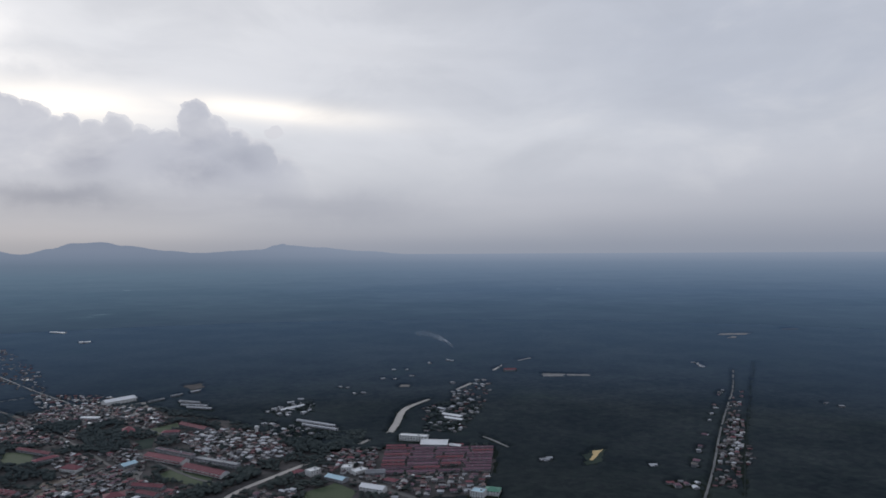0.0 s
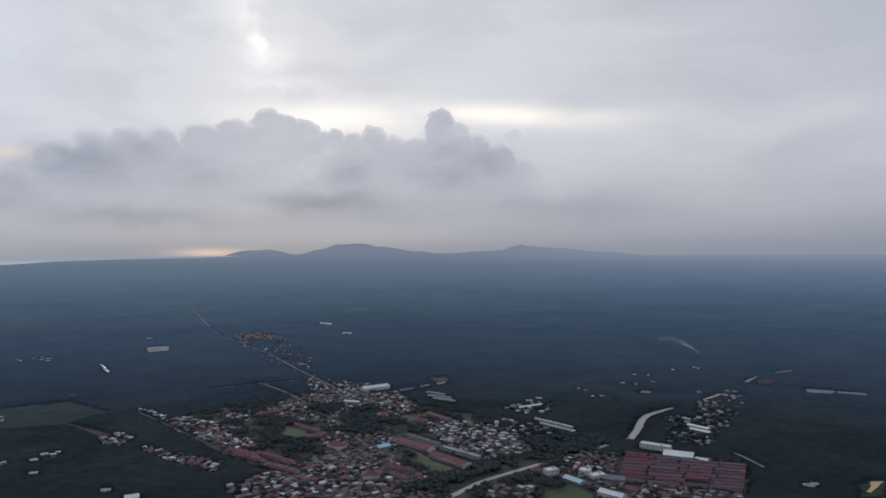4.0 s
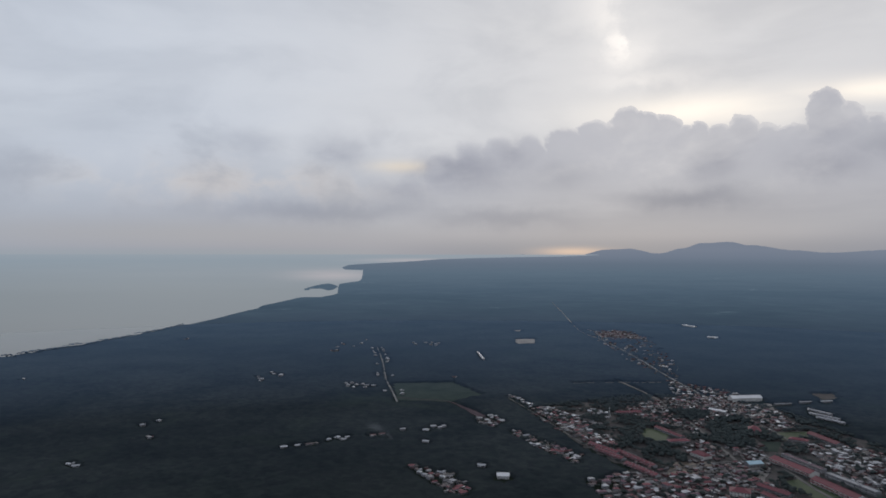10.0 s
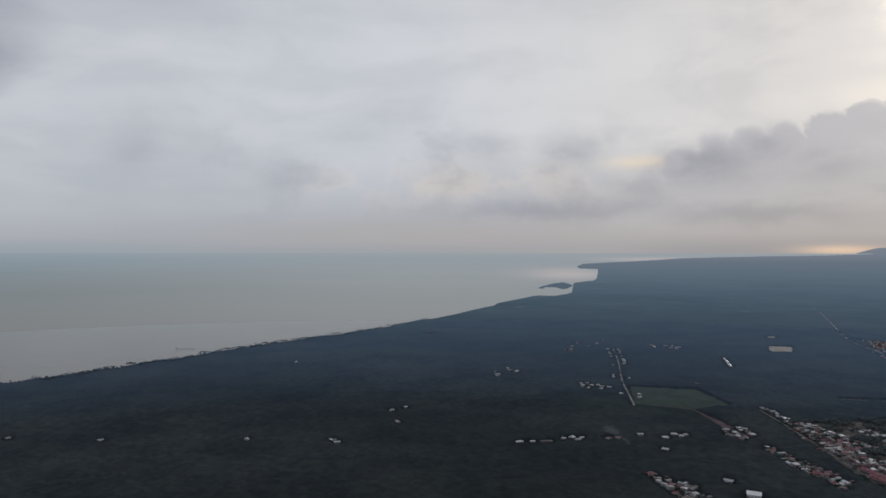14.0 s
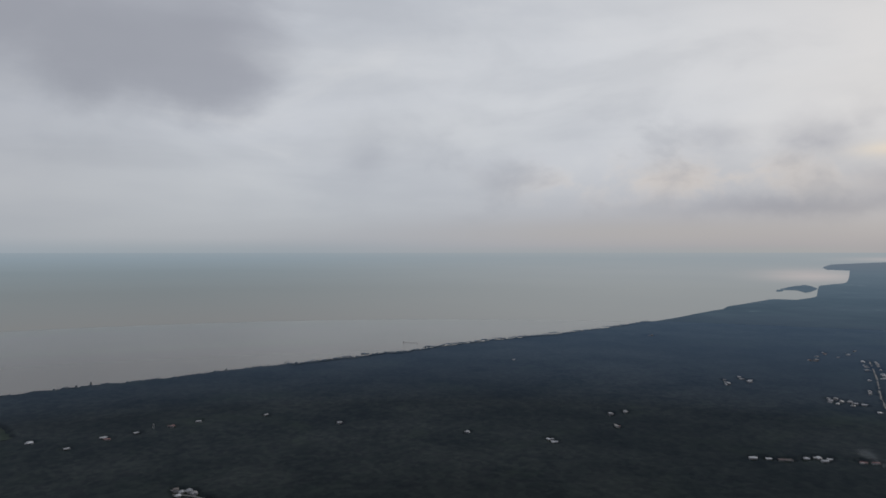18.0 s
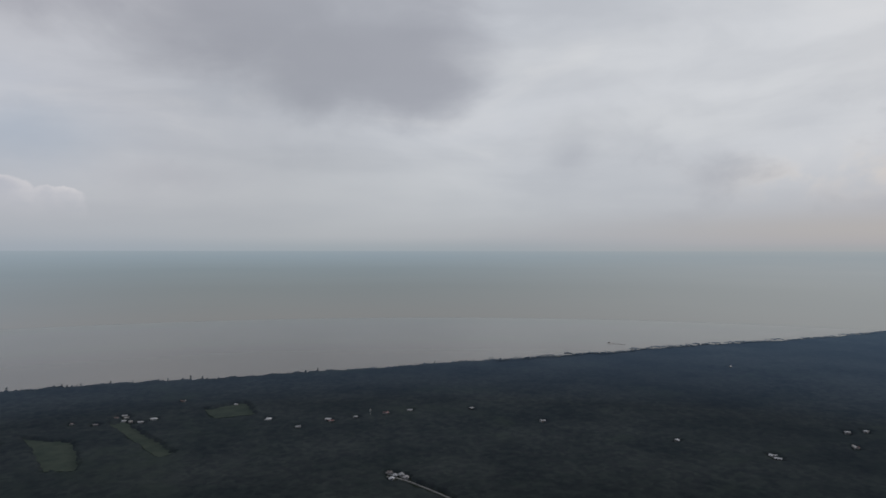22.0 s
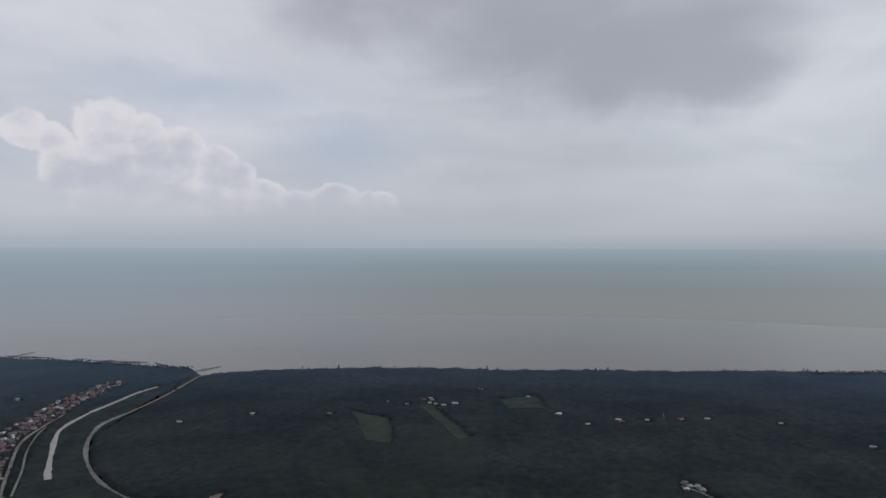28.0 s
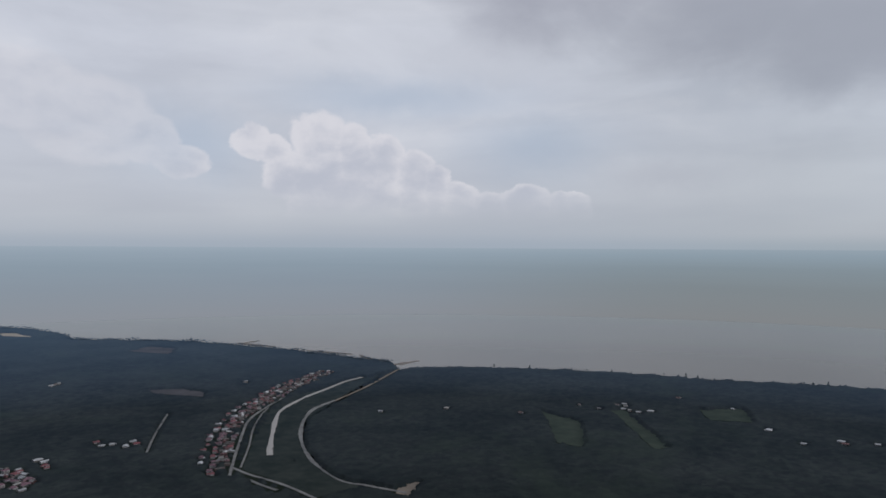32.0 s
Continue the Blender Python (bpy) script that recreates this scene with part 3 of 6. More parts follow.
def hip(x0, y0, x1, y1, z, rise, over=0.7, thick=0.25):
    x0, x1, y0, y1 = x0 - over, x1 + over, y0 - over, y1 + over
    ym, run = (y0 + y1) / 2, min((y1 - y0) / 2, (x1 - x0) / 2 - 0.2)
    verts = [(x0, y0, z), (x1, y0, z), (x1, y1, z), (x0, y1, z), (x0 + run, ym, z + rise), (x1 - run, ym, z + rise),
             (x0, y0, z - thick), (x1, y0, z - thick), (x1, y1, z - thick), (x0, y1, z - thick)]
    faces = [(0, 1, 5, 4), (1, 2, 5), (2, 3, 4, 5), (3, 0, 4), (0, 6, 7, 1), (1, 7, 8, 2), (2, 8, 9, 3), (3, 9, 6, 0), (6, 9, 8, 7)]
    return verts, faces


def gable_wall(x0, y0, x1, y1, z0, z1, rise):
    """Walls up to the eaves, with the gable triangles."""
    ym = (y0 + y1) / 2
    verts = [(x0, y0, z0), (x1, y0, z0), (x1, y1, z0), (x0, y1, z0), (x0, y0, z1), (x1, y0, z1), (x1, y1, z1), (x0, y1, z1), (x0, ym, z1 + rise), (x1, ym, z1 + rise)]
    faces = [(0, 1, 5, 4), (1, 2, 6, 9, 5), (2, 3, 7, 6), (3, 0, 4, 8, 7), (4, 5, 9, 8), (6, 7, 8, 9), (3, 2, 1, 0)]
    return verts, faces


# ---- ground plan ----
FAR, SPREAD = 3200.0, 1500.0


def lie(x, y, lift=0.0):
    """A place of the plain: flat to 3 km, then rising gently to the rim of the basin."""
    d = math.hypot(x, y)
    if d <= FAR:
        return (x, y, lift)
    r = FAR + SPREAD * (1 - math.exp(-(d - FAR) / SPREAD))
    return (x * r / d, y * r / d, EYE * (1 - r / d) + lift * r / d)


def polar(azimuth, d):
    return -math.sin(radians(azimuth)) * d, math.cos(radians(azimuth)) * d


# coast line: azimuth and distance
COAST = [(33, 516680), (38.7, 91711), (42.2, 71948), (46.4, 50080), (48.83, 41400), (50.7, 31132), (52.57, 25826), (54.89, 22107), (55.2, 21000), (55.24, 12500), (55.27, 9987), (55.35, 8444), (55.6, 7923), (56.27, 7618), (57.0, 7350), (57.22, 7100), (57.28, 5560), (57.64, 5318), (58.55, 5051), (60.35, 5060), (61.69, 4621), (63.45, 4251), (63.67, 4057), (64.75, 3870), (66.25, 3600), (67, 3459), (71.3, 2963), (76.1, 2647), (80.5, 2458), (84.5, 2313), (88.5, 2161), (92.2, 2069), (95.7, 1988), (98.4, 1953), (107.3, 1818), (111.4, 1796), (120.6, 1747), (131.9, 1778), (136.3, 1780), (143.8, 1775), (145.3, 1751), (146.1, 1866), (149.4, 1962), (154.8, 2134), (159.2, 2288), (162.1, 2394), (170, 2577), (170.2, 2714), (172.3, 2939), (174.4, 3081), (182, 3656)]


def coast(azimuth):
    for (a0, d0), (a1, d1) in zip(COAST, COAST[1:]):
        if a0 <= azimuth <= a1:
            u = (azimuth - a0) / (a1 - a0)
            d = math.exp(math.log(d0) * (1 - u) + math.log(d1) * u)
            p = Vector((azimuth * 0.9, 0.0, 0.0))
            return d * (1 + 0.010 * noise.noise(p) + 0.006 * noise.noise(p * 4.1))
    return 400000.0


def sheet(name, azimuths, start, reach, material, lift, steps=90):
    """A sheet in rings round the middle of the place, from start to reach(azimuth)."""
    verts, faces, made = [], [], {}
    for i, a in enumerate(azimuths):
        far = reach(a)
        first = start(a) if callable(start) else start
        if far <= first * 1.001:
            continue
        made[i] = len(verts)
        for k in range(steps + 1):
            u = k / steps
            inv = (1 / first) * (1 - u) ** 1.6 + (1 / far) * (1 - (1 - u) ** 1.6)
            verts.append(lie(*polar(a, 1 / inv), lift))
    for i in made:
        if i + 1 in made:
            for k in range(steps):
                p, q = made[i] + k, made[i + 1] + k
                faces.append((p, p + 1, q + 1, q))
    return new(name, mesh_of(name, verts, faces, material, True))


seen = [-40 + 0.35 * i for i in range(266)] + [53.1 + 0.06 * i for i in range(100)] + [59.1 + 0.35 * i for i in range(352)]
around = [-180 + 4 * i for i in range(36)] + seen
ground = tagged(sheet("ground", around, 30.0, lambda a: min(coast(a), FAR), soil, 0.0), "wooded coastal plain with dark plantation undergrowth", "ground", kind="structure")
hub = new("ground_middle", mesh_of("ground_middle", [(0, 0, 0)] + [lie(*polar(10 * k, 31.0)) for k in range(36)], [(0, k + 1, (k + 1) % 36 + 1) for k in range(36)], soil))
tagged(hub, "dark plantation undergrowth below the hovering camera", "ground", kind="structure")
water = tagged(sheet("water", [50 + 0.35 * i for i in range(378)], 1100.0, lambda a: FAR * 1.004, sea, -1.5), "calm silty grey-green sea", "sea", kind="structure")
# both backdrops glow, with their haze painted in
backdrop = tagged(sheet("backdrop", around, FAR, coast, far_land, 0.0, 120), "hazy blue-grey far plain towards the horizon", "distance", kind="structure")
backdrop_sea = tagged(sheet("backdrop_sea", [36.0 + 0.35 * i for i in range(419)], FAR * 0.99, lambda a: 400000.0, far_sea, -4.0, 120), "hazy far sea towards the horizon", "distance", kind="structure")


def head_near(a):
    return (12900 + 300 * (a - 55.2)) * (1 + 0.02 * noise.noise(Vector((a * 6, 0, 0)))) + (0 if a < 56.6 else 9000 * (a - 56.6) ** 1.6)


def head_far(a):
    return 21000 - 1500 * (a - 55.0) - (0 if a < 56.4 else 5200 * (a - 56.4))


backdrop_sea.scale = (1.003, 1.003, 1.0)
# glows in the painted haze colours of the far plain
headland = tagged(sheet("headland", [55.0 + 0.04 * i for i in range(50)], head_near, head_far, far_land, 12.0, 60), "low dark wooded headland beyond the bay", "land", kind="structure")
headland.scale = (0.998, 0.998, 1.0)

# ---- plan helpers ----
CELL, HALF = 5.0, 3200.0
WIDE = int(2 * HALF / CELL)
taken = np.zeros((WIDE, WIDE), bool)          # no trees here
built = np.zeros((WIDE, WIDE), bool)          # no further house here


def cell(x, y):
    return int((x + HALF) / CELL), int((y + HALF) / CELL)


def claim(x, y, r, also_built=True, verge=3):
    i0, j0 = cell(x - r, y - r)
    i1, j1 = cell(x + r, y + r)
    i0, j0 = max(i0, 0), max(j0, 0)
    if i1 < 0 or j1 < 0:
        return
    taken[i0:i1 + 1, j0:j1 + 1] = True
    # the verge on the open side stays low
    for k in range(1, verge + 1):
        u = 1 - k * 1.7 / EYE
        i2, j2 = cell(x * u - r, y * u - r)
        i3, j3 = cell(x * u + r, y * u + r)
        taken[max(i2, 0):max(i3 + 1, 0), max(j2, 0):max(j3 + 1, 0)] = True
    if also_built:
        built[i0:i1 + 1, j0:j1 + 1] = True


def is_built(x, y, r):
    i0, j0 = cell(x - r, y - r)
    i1, j1 = cell(x + r, y + r)
    return i0 < 0 or j0 < 0 or built[i0:i1 + 1, j0:j1 + 1].any()


def inside(p, poly):
    x, y = p
    hit = False
    for (x0, y0), (x1, y1) in zip(poly, poly[1:] + poly[:1]):
        if (y0 > y) != (y1 > y) and x < (x1 - x0) * (y - y0) / (y1 - y0) + x0:
            hit = not hit
    return hit


def smooth_line(points, step=8.0):
    """Points every few metres on a smooth curve through the given ones."""
    pts = [Vector(p) for p in points]
    pts = [2 * pts[0] - pts[1]] + pts + [2 * pts[-1] - pts[-2]]
    out = []
    for a, b, c, d in zip(pts, pts[1:], pts[2:], pts[3:]):
        n = max(1, int((c - b).length / step))
        for k in range(n):
            u = k / n
            out.append(0.5 * (2 * b + (c - a) * u + (2 * a - 5 * b + 4 * c - d) * u * u + (3 * b - a - 3 * c + d) * u ** 3))
    return out + [pts[-2]]


def ribbon(name, points, width, material, label, category, lift=0.5, ragged=0.0, margin=1.0, step=8.0, verge=2, shown=((0.0, 1.0),)):
    """A strip that lies on the plain: a road, a river, a track."""
    line = smooth_line(points, step)
    verts, faces = [], []
    for k, p in enumerate(line):
        way = (line[min(k + 1, len(line) - 1)] - line[max(k - 1, 0)]).normalized()
        side = Vector((-way.y, way.x))
        w = width(k / (len(line) - 1)) if callable(width) else width
        l = w / 2 * (1 + ragged * noise.noise(Vector((k * 0.7, 1.3, 0.0))))
        r = w / 2 * (1 + ragged * noise.noise(Vector((k * 0.7, 7.9, 0.0))))
        for q, z in ((p + side * (l + 0.4), -0.2), (p + side * l, lift), (p - side * r, lift), (p - side * (r + 0.4), -0.2)):
            verts.append(lie(q.x, q.y, z))
        u = k / (len(line) - 1)
        if any(u0 <= u <= u1 for u0, u1 in shown):
            claim(p.x, p.y, w / 2 + margin, True, verge if k % 9 else 0)
        if k:
            b = 4 * k
            faces += [(b - 3 + i, b + i + 1, b + i, b - 4 + i) for i in range(3)]
    return tagged(new(name, mesh_of(name, verts, faces, material)), label, category, kind="structure")


def patch(name, corners, material, label, category, lift=0.25, wobble=6.0, clear=True, build=False, open_share=1.0):
    """A field, yard or clearing with an uneven edge."""
    ring = []
    n = len(corners)
    for k in range(n):
        a, b = Vector(corners[k]), Vector(corners[(k + 1) % n])
        m = max(2, int((b - a).length / 15))
        for i in range(m):
            p = a.lerp(b, i / m)
            ring.append(p + Vector((noise.noise(Vector((p.x * 0.05, p.y * 0.05, 0.0))), noise.noise(Vector((p.x * 0.05, p.y * 0.05, 9.0))))) * wobble)
    if sum(p.x * q.y - q.x * p.y for p, q in zip(ring, ring[1:] + ring[:1])) < 0:
        ring.reverse()
    c = sum(ring, Vector((0, 0))) / len(ring)
    verts, faces, m = [lie(c.x, c.y, lift)], [], len(ring)
    for s, z in ((0.5, lift), (1.0, lift), (1.004, -0.2)):
        verts += [lie(*(c + (p - c) * s), z) for p in ring]
    for k in range(m):
        j = (k + 1) % m
        faces.append((0, 1 + k, 1 + j))
        for r in (0, m):
            faces.append((1 + r + k, 1 + r + m + k, 1 + r + m + j, 1 + r + j))
    if clear:
        poly = [tuple(p) for p in ring]
        xs, ys = [p[0] for p in poly], [p[1] for p in poly]
        for i in range(cell(min(xs), 0)[0], cell(max(xs), 0)[0] + 1):
            for j in range(cell(0, min(ys))[1], cell(0, max(ys))[1] + 1):
                if 0 <= i < WIDE and 0 <= j < WIDE and inside((i * CELL - HALF, j * CELL - HALF), poly) and random.random() < open_share:
                    taken[i, j] = True
                    for k in (1, 2):
                        u = 1 - k * 2.0 / EYE
                        i2, j2 = cell((i * CELL - HALF) * u, (j * CELL - HALF) * u)
                        taken[i2, j2] = True
                    built[i, j] |= build
    return tagged(new(name, mesh_of(name, verts, faces, material)), label, category, kind="structure")


def span_of(a, b):
    """Middle, direction in degrees and length of a line on the plan."""
    a, b = Vector(a), Vector(b)
    d = b - a
    return (a + b) / 2, math.degrees(math.atan2(d.y, d.x)), d.length


PANE = mesh_of("window", *boxes((-0.75, -0.06, 0, 0.75, 0.06, 1.25)), glassy)
DOOR = mesh_of("door", *boxes((-0.5, -0.06, 0, 0.5, 0.06, 2.05)), timber)
SHUTTER = mesh_of("shop_shutter", *boxes((-1.7, -0.06, 0, 1.7, 0.06, 2.6)), steel)


def building(name, label, category, a, b, depth, high, roof="gable", roof_mat=None, wall_mat=None, storeys=1, windows=5, group="", rise=None, porch=False):
    """A building whose long axis lies on the line a b of the plan. Its wall, roof, eaves and each window and door are parts."""
    mid, angle, length = span_of(a, b)
    ob = new(name)
    tagged(ob, label, category, group)
    x, y, z = lie(mid.x, mid.y)
    ob.matrix_basis = pose(x, y, z, 0, 0, angle)
    high = high * 0.8
    L, Dp = length / 2, depth / 2
    rise = rise or depth * 0.22
    wall_mat, roof_mat = wall_mat or plaster, roof_mat or zinc
    if roof == "gable":
        part("wall", mesh_of("wall", *gable_wall(-L, -Dp, L, Dp, -0.5, high, rise), wall_mat), ob)
        part("roof", mesh_of("roof", *gable(-L, -Dp, L, Dp, high + 0.28, rise, 0.8), roof_mat), ob)
        part("ridge_cap", mesh_of("ridge_cap", *boxes((-L - 0.8, -0.35, high + rise + 0.2, L + 0.8, 0.35, high + rise + 0.45)), roof_mat), ob)
    elif roof == "hip":
        part("wall", mesh_of("wall", *boxes((-L, -Dp, -0.5, L, Dp, high)), wall_mat), ob)
        part("roof", mesh_of("roof", *hip(-L, -Dp, L, Dp, high + 0.27, rise), roof_mat), ob)
    else:
        part("wall", mesh_of("wall", *boxes((-L, -Dp, -0.5, L, Dp, high)), wall_mat), ob)
        part("roof", mesh_of("roof", *boxes((-L + 0.3, -Dp + 0.3, high + 0.003, L - 0.3, Dp - 0.3, high + 0.25)), roof_mat), ob)
        t, u = 0.3, high + 1.0
        part("parapet", mesh_of("parapet", *boxes((-L, -Dp, high + 0.003, L, -Dp + t, u), (-L, Dp - t, high + 0.003, L, Dp, u), (-L, -Dp + t, high + 0.003, -L + t, Dp - t, u), (L - t, -Dp + t, high + 0.003, L, Dp - t, u)), wall_mat), ob)
        part("roof_tank", mesh_of("roof_tank", *boxes((L * 0.3, -1.2, high + 0.26, L * 0.3 + 2.4, 1.2, high + 2.2)), steel), ob)
    if porch:
        part("porch_roof", mesh_of("porch_roof", *boxes((-L, -Dp - 3.0, high * 0.62, L, -Dp - 0.003, high * 0.62 + 0.22)), roof_mat), ob)
    floor_high = high / storeys
    for s in range(storeys):
        for k in range(windows):
            u = -L + (k + 0.5) * 2 * L / windows
            for side in (-1, 1):
                if s == 0 and k == windows // 2 and side == -1:
                    part("door", DOOR, ob, at=pose(u, -Dp - 0.03, 0))
                else:
                    part("window", PANE, ob, at=pose(u, side * (Dp + 0.03), s * floor_high + 0.95))
    if storeys > 1:
        for s in range(1, storeys):
            part("floor_band", mesh_of("floor_band", *boxes((-L - 0.25, -Dp - 0.25, s * floor_high - 0.15, L + 0.25, -Dp - 0.003, s * floor_high + 0.15)), whitewash), ob)
    n = max(1, int(length / 10))
    for k in range(n):
        q = Vector(a).lerp(Vector(b), (k + 0.5) / n)
        claim(q.x, q.y, depth / 2 + 3)
    return ob


def cottage(kind, roof_mat, label):
    """A small house at the origin, to be copied."""
    name = {"gable": "house", "hip": "bungalow", "cross": "farmhouse", "tall": "townhouse"}[kind]
    ob = tagged(new(name), label, "house", name + "s of the town and villages")
    if kind == "gable":
        L, Dp, h, rise = 5.0, 3.6, 3.2, 1.9
        part("wall", mesh_of("wall", *gable_wall(-L, -Dp, L, Dp, -0.4, h, rise), plaster), ob)
        part("roof", mesh_of("roof", *gable(-L, -Dp, L, Dp, h + 0.28, rise), roof_mat), ob)
        part("porch_roof", mesh_of("porch_roof", *boxes((-L * 0.8, -Dp - 2.6, 2.4, L * 0.3, -Dp - 0.65, 2.6)), zinc), ob)
    elif kind == "hip":
        L, Dp, h, rise = 5.6, 4.6, 3.3, 2.3
        part("wall", mesh_of("wall", *boxes((-L, -Dp, -0.4, L, Dp, h)), plaster), ob)
        part("roof", mesh_of("roof", *hip(-L, -Dp, L, Dp, h + 0.27, rise), roof_mat), ob)
        part("porch_roof", mesh_of("porch_roof", *boxes((-1.0, -Dp - 3.4, 2.5, L, -Dp - 0.75, 2.72)), zinc), ob)
    elif kind == "cross":
        L, Dp, h, rise = 5.4, 3.5, 3.3, 1.9
        part("wall", mesh_of("wall", *gable_wall(-L, -Dp, L, Dp, -0.4, h, rise), plaster), ob)
        part("roof", mesh_of("roof", *gable(-L, -Dp, L, Dp, h + 0.28, rise), roof_mat), ob)
        wing = part("wing", mesh_of("wing", *gable_wall(-3.2, -2.4, 3.2, 2.4, -0.4, 2.9, 1.3), plaster), ob, at=pose(2.2, 6.4, 0, 0, 0, 90))
        part("wing_roof", mesh_of("wing_roof", *gable(-3.2, -2.4, 3.0, 2.4, 3.18, 1.3, 0.5), roof_mat), wing)
    else:
        L, Dp, h, rise = 4.6, 4.2, 6.3, 2.0
        part("wall", mesh_of("wall", *boxes((-L, -Dp, -0.4, L, Dp, h)), plaster), ob)
        part("roof", mesh_of("roof", *hip(-L, -Dp, L, Dp, h + 0.27, rise), roof_mat), ob)
        part("window", PANE, ob, at=pose(-2.0, -Dp - 0.03, 4.2))
        part("porch_roof", mesh_of("porch_roof", *boxes((-L, -Dp - 2.8, 2.9, L * 0.4, -Dp - 0.003, 3.1)), roof_mat), ob)
    part("door", DOOR, ob, at=pose(-L * 0.45, -Dp - 0.03, 0))
    part("window", PANE, ob, at=pose(L * 0.5, -Dp - 0.03, 1.0))
    part("window", PANE, ob, at=pose(-L * 0.4, Dp + 0.03, 1.0))
    return ob


KINDS = {}
for shape, words in (("gable", "single-storey gabled house"), ("hip", "single-storey house with a hipped roof"), ("cross", "house with a rear wing"), ("tall", "two-storey house")):
    for tone, roof_mat, finish in (("red", tile_red, "red clay tiles"), ("plum", tile_plum, "faded plum tiles"), ("zinc", zinc, "pale zinc sheets"), ("mixed", rusty, "weathered mixed roofing")):
        KINDS[shape, tone] = [cottage(shape, roof_mat, f"small rendered {words} under {finish}"), False]


def put_house(x, y, angle, tone="mixed", shape="", scale=1.0):
    shape = shape or random.choice(("gable", "gable", "hip", "cross", "tall"))
    entry = KINDS[shape, tone]
    m = pose(*lie(x, y), 0, 0, angle)
    if entry[1]:
        ob = copy_thing(entry[0], m)
    else:
        ob, entry[1] = entry[0], True
        ob.matrix_basis = m
    s = 0.80 * scale * random.uniform(0.8, 1.2)
    ob.scale = (s * random.uniform(0.9, 1.25), s, s * 0.74)
    claim(x, y, 4.6, True, 2)
    return ob


def is_town(p):
    """Whether a place belongs to the town rather than to a hamlet in the woods."""
    return -960 < p[0] < 130 and 720 < p[1] < 1480


def scatter(poly, count, along, tones=("mixed",), gap=5.0):
    """Houses in rough rows inside an outline, turned along a street."""
    angle = span_of(*along)[1]
    xs, ys = [p[0] for p in poly], [p[1] for p in poly]
    done = 0
    for _ in range(count * 30):
        if done >= count:
            break
        x, y = random.uniform(min(xs), max(xs)), random.uniform(min(ys), max(ys))
        if inside((x, y), poly) and not is_built(x, y, gap):
            put_house(x, y, angle + random.choice((0, 90, 180)) + random.uniform(-6, 6), random.choice(tones))
            done += 1
    near = is_town(poly[0])
    if near:
        PLOTS.append(poly)
    for x in np.arange(min(xs), max(xs), CELL):
        for y in np.arange(min(ys), max(ys), CELL):
            if near and inside((x, y), poly) and random.random() < 0.7:
                i, j = cell(x, y)
                if 0 <= i < WIDE and 0 <= j < WIDE:
                    taken[i, j] = True


def roadside(points, spacing, offset, tones=("mixed",), keep=0.8):
    """Houses on both sides of a street."""
    line = smooth_line(points, spacing)
    for k in range(len(line) - 1):
        way = line[k + 1] - line[k]
        side = Vector((-way.y, way.x)).normalized()
        for s in (-1, 1):
            if random.random() < keep:
                q = line[k] + side * s * (offset + random.uniform(0, 6))
                if not is_built(q.x, q.y, 4.0):
                    put_house(q.x, q.y, math.degrees(math.atan2(way.y, way.x)) + (0 if s > 0 else 180) + random.uniform(-5, 5), random.choice(tones))


def terrace(a, b, depth, tone, units, label, group):
    """A row of terraced houses; walls, roof, porches and doors are parts."""
    mat_roof = {"red": tile_red, "plum": tile_plum, "zinc": zinc}[tone]
    mid, angle, length = span_of(a, b)
    ob = tagged(new("terrace_row"), label, "terraced houses", group)
    ob.matrix_basis = pose(*lie(mid.x, mid.y), 0, 0, angle)
    L, Dp, h, rise = length / 2, depth / 2, 3.4, depth * 0.24
    part("wall", mesh_of("wall", *gable_wall(-L, -Dp, L, Dp, -0.4, h, rise), plaster), ob)
    part("roof", mesh_of("roof", *gable(-L, -Dp, L, Dp, h + 0.28, rise), mat_roof), ob)
    wide = length / units
    fin = mesh_of("fire_wall", *boxes((-0.12, -Dp - 0.3, h, 0.12, Dp + 0.3, h + rise * 0.6 + 0.45)), plaster)
    awning = mesh_of("porch_roof", *boxes((-wide * 0.38, -Dp - 3.2, 2.45, wide * 0.38, -Dp - 0.65, 2.65)), mat_roof)
    for k in range(units):
        u = -L + (k + 0.5) * wide
        part("porch_roof", awning, ob, at=pose(u, 0, 0))
        part("door", DOOR, ob, at=pose(u - wide * 0.2, -Dp - 0.03, 0))
        part("window", PANE, ob, at=pose(u + wide * 0.2, -Dp - 0.03, 0.95))
        if k:
            part("fire_wall", fin, ob, at=pose(u - wide / 2, 0, 0))
    n = max(1, int(length / 8))
    for k in range(n + 1):
        q = Vector(a).lerp(Vector(b), k / n)
        claim(q.x, q.y, depth / 2 + 3)


# ---- river, channels, roads and tracks ----
RIVER = [(-298, 803), (-277, 882), (-261, 924), (-228, 981), (-192, 1042), (-160, 1085), (-127, 1150), (-94, 1204)]
ribbon("river", RIVER, lambda u: 9 - 2 * u, silt, "silty pale-brown river winding past the town", "river", 0.35, 0.25, 1, verge=1, shown=((0.08, 0.5), (0.8, 0.87)))
ribbon("river_bend", [(-93, 1200), (-86, 1272), (-79, 1373), (-47, 1445), (-6, 1513), (60, 1641), (126, 1821), (193, 1970), (329, 2119)], lambda u: 11 - 6 * u + 3 * math.sin(u * 14), silt, "silty pale-brown upper reach of the river", "river", 0.35, 0.3, 2, shown=((0.0, 0.27), (0.4, 0.47), (0.66, 0.74), (0.84, 0.9)))
ribbon("high_street", [(-988, 1441), (-859, 1359), (-775, 1291), (-617, 1145), (-537, 1066), (-484, 1011)], 5, tarmac, "grey asphalt main street of the town", "road")
ribbon("station_road", [(-702, 1355), (-631, 1317), (-554, 1258), (-459, 1169)], 3.5, tarmac, "narrow asphalt street between houses", "road")
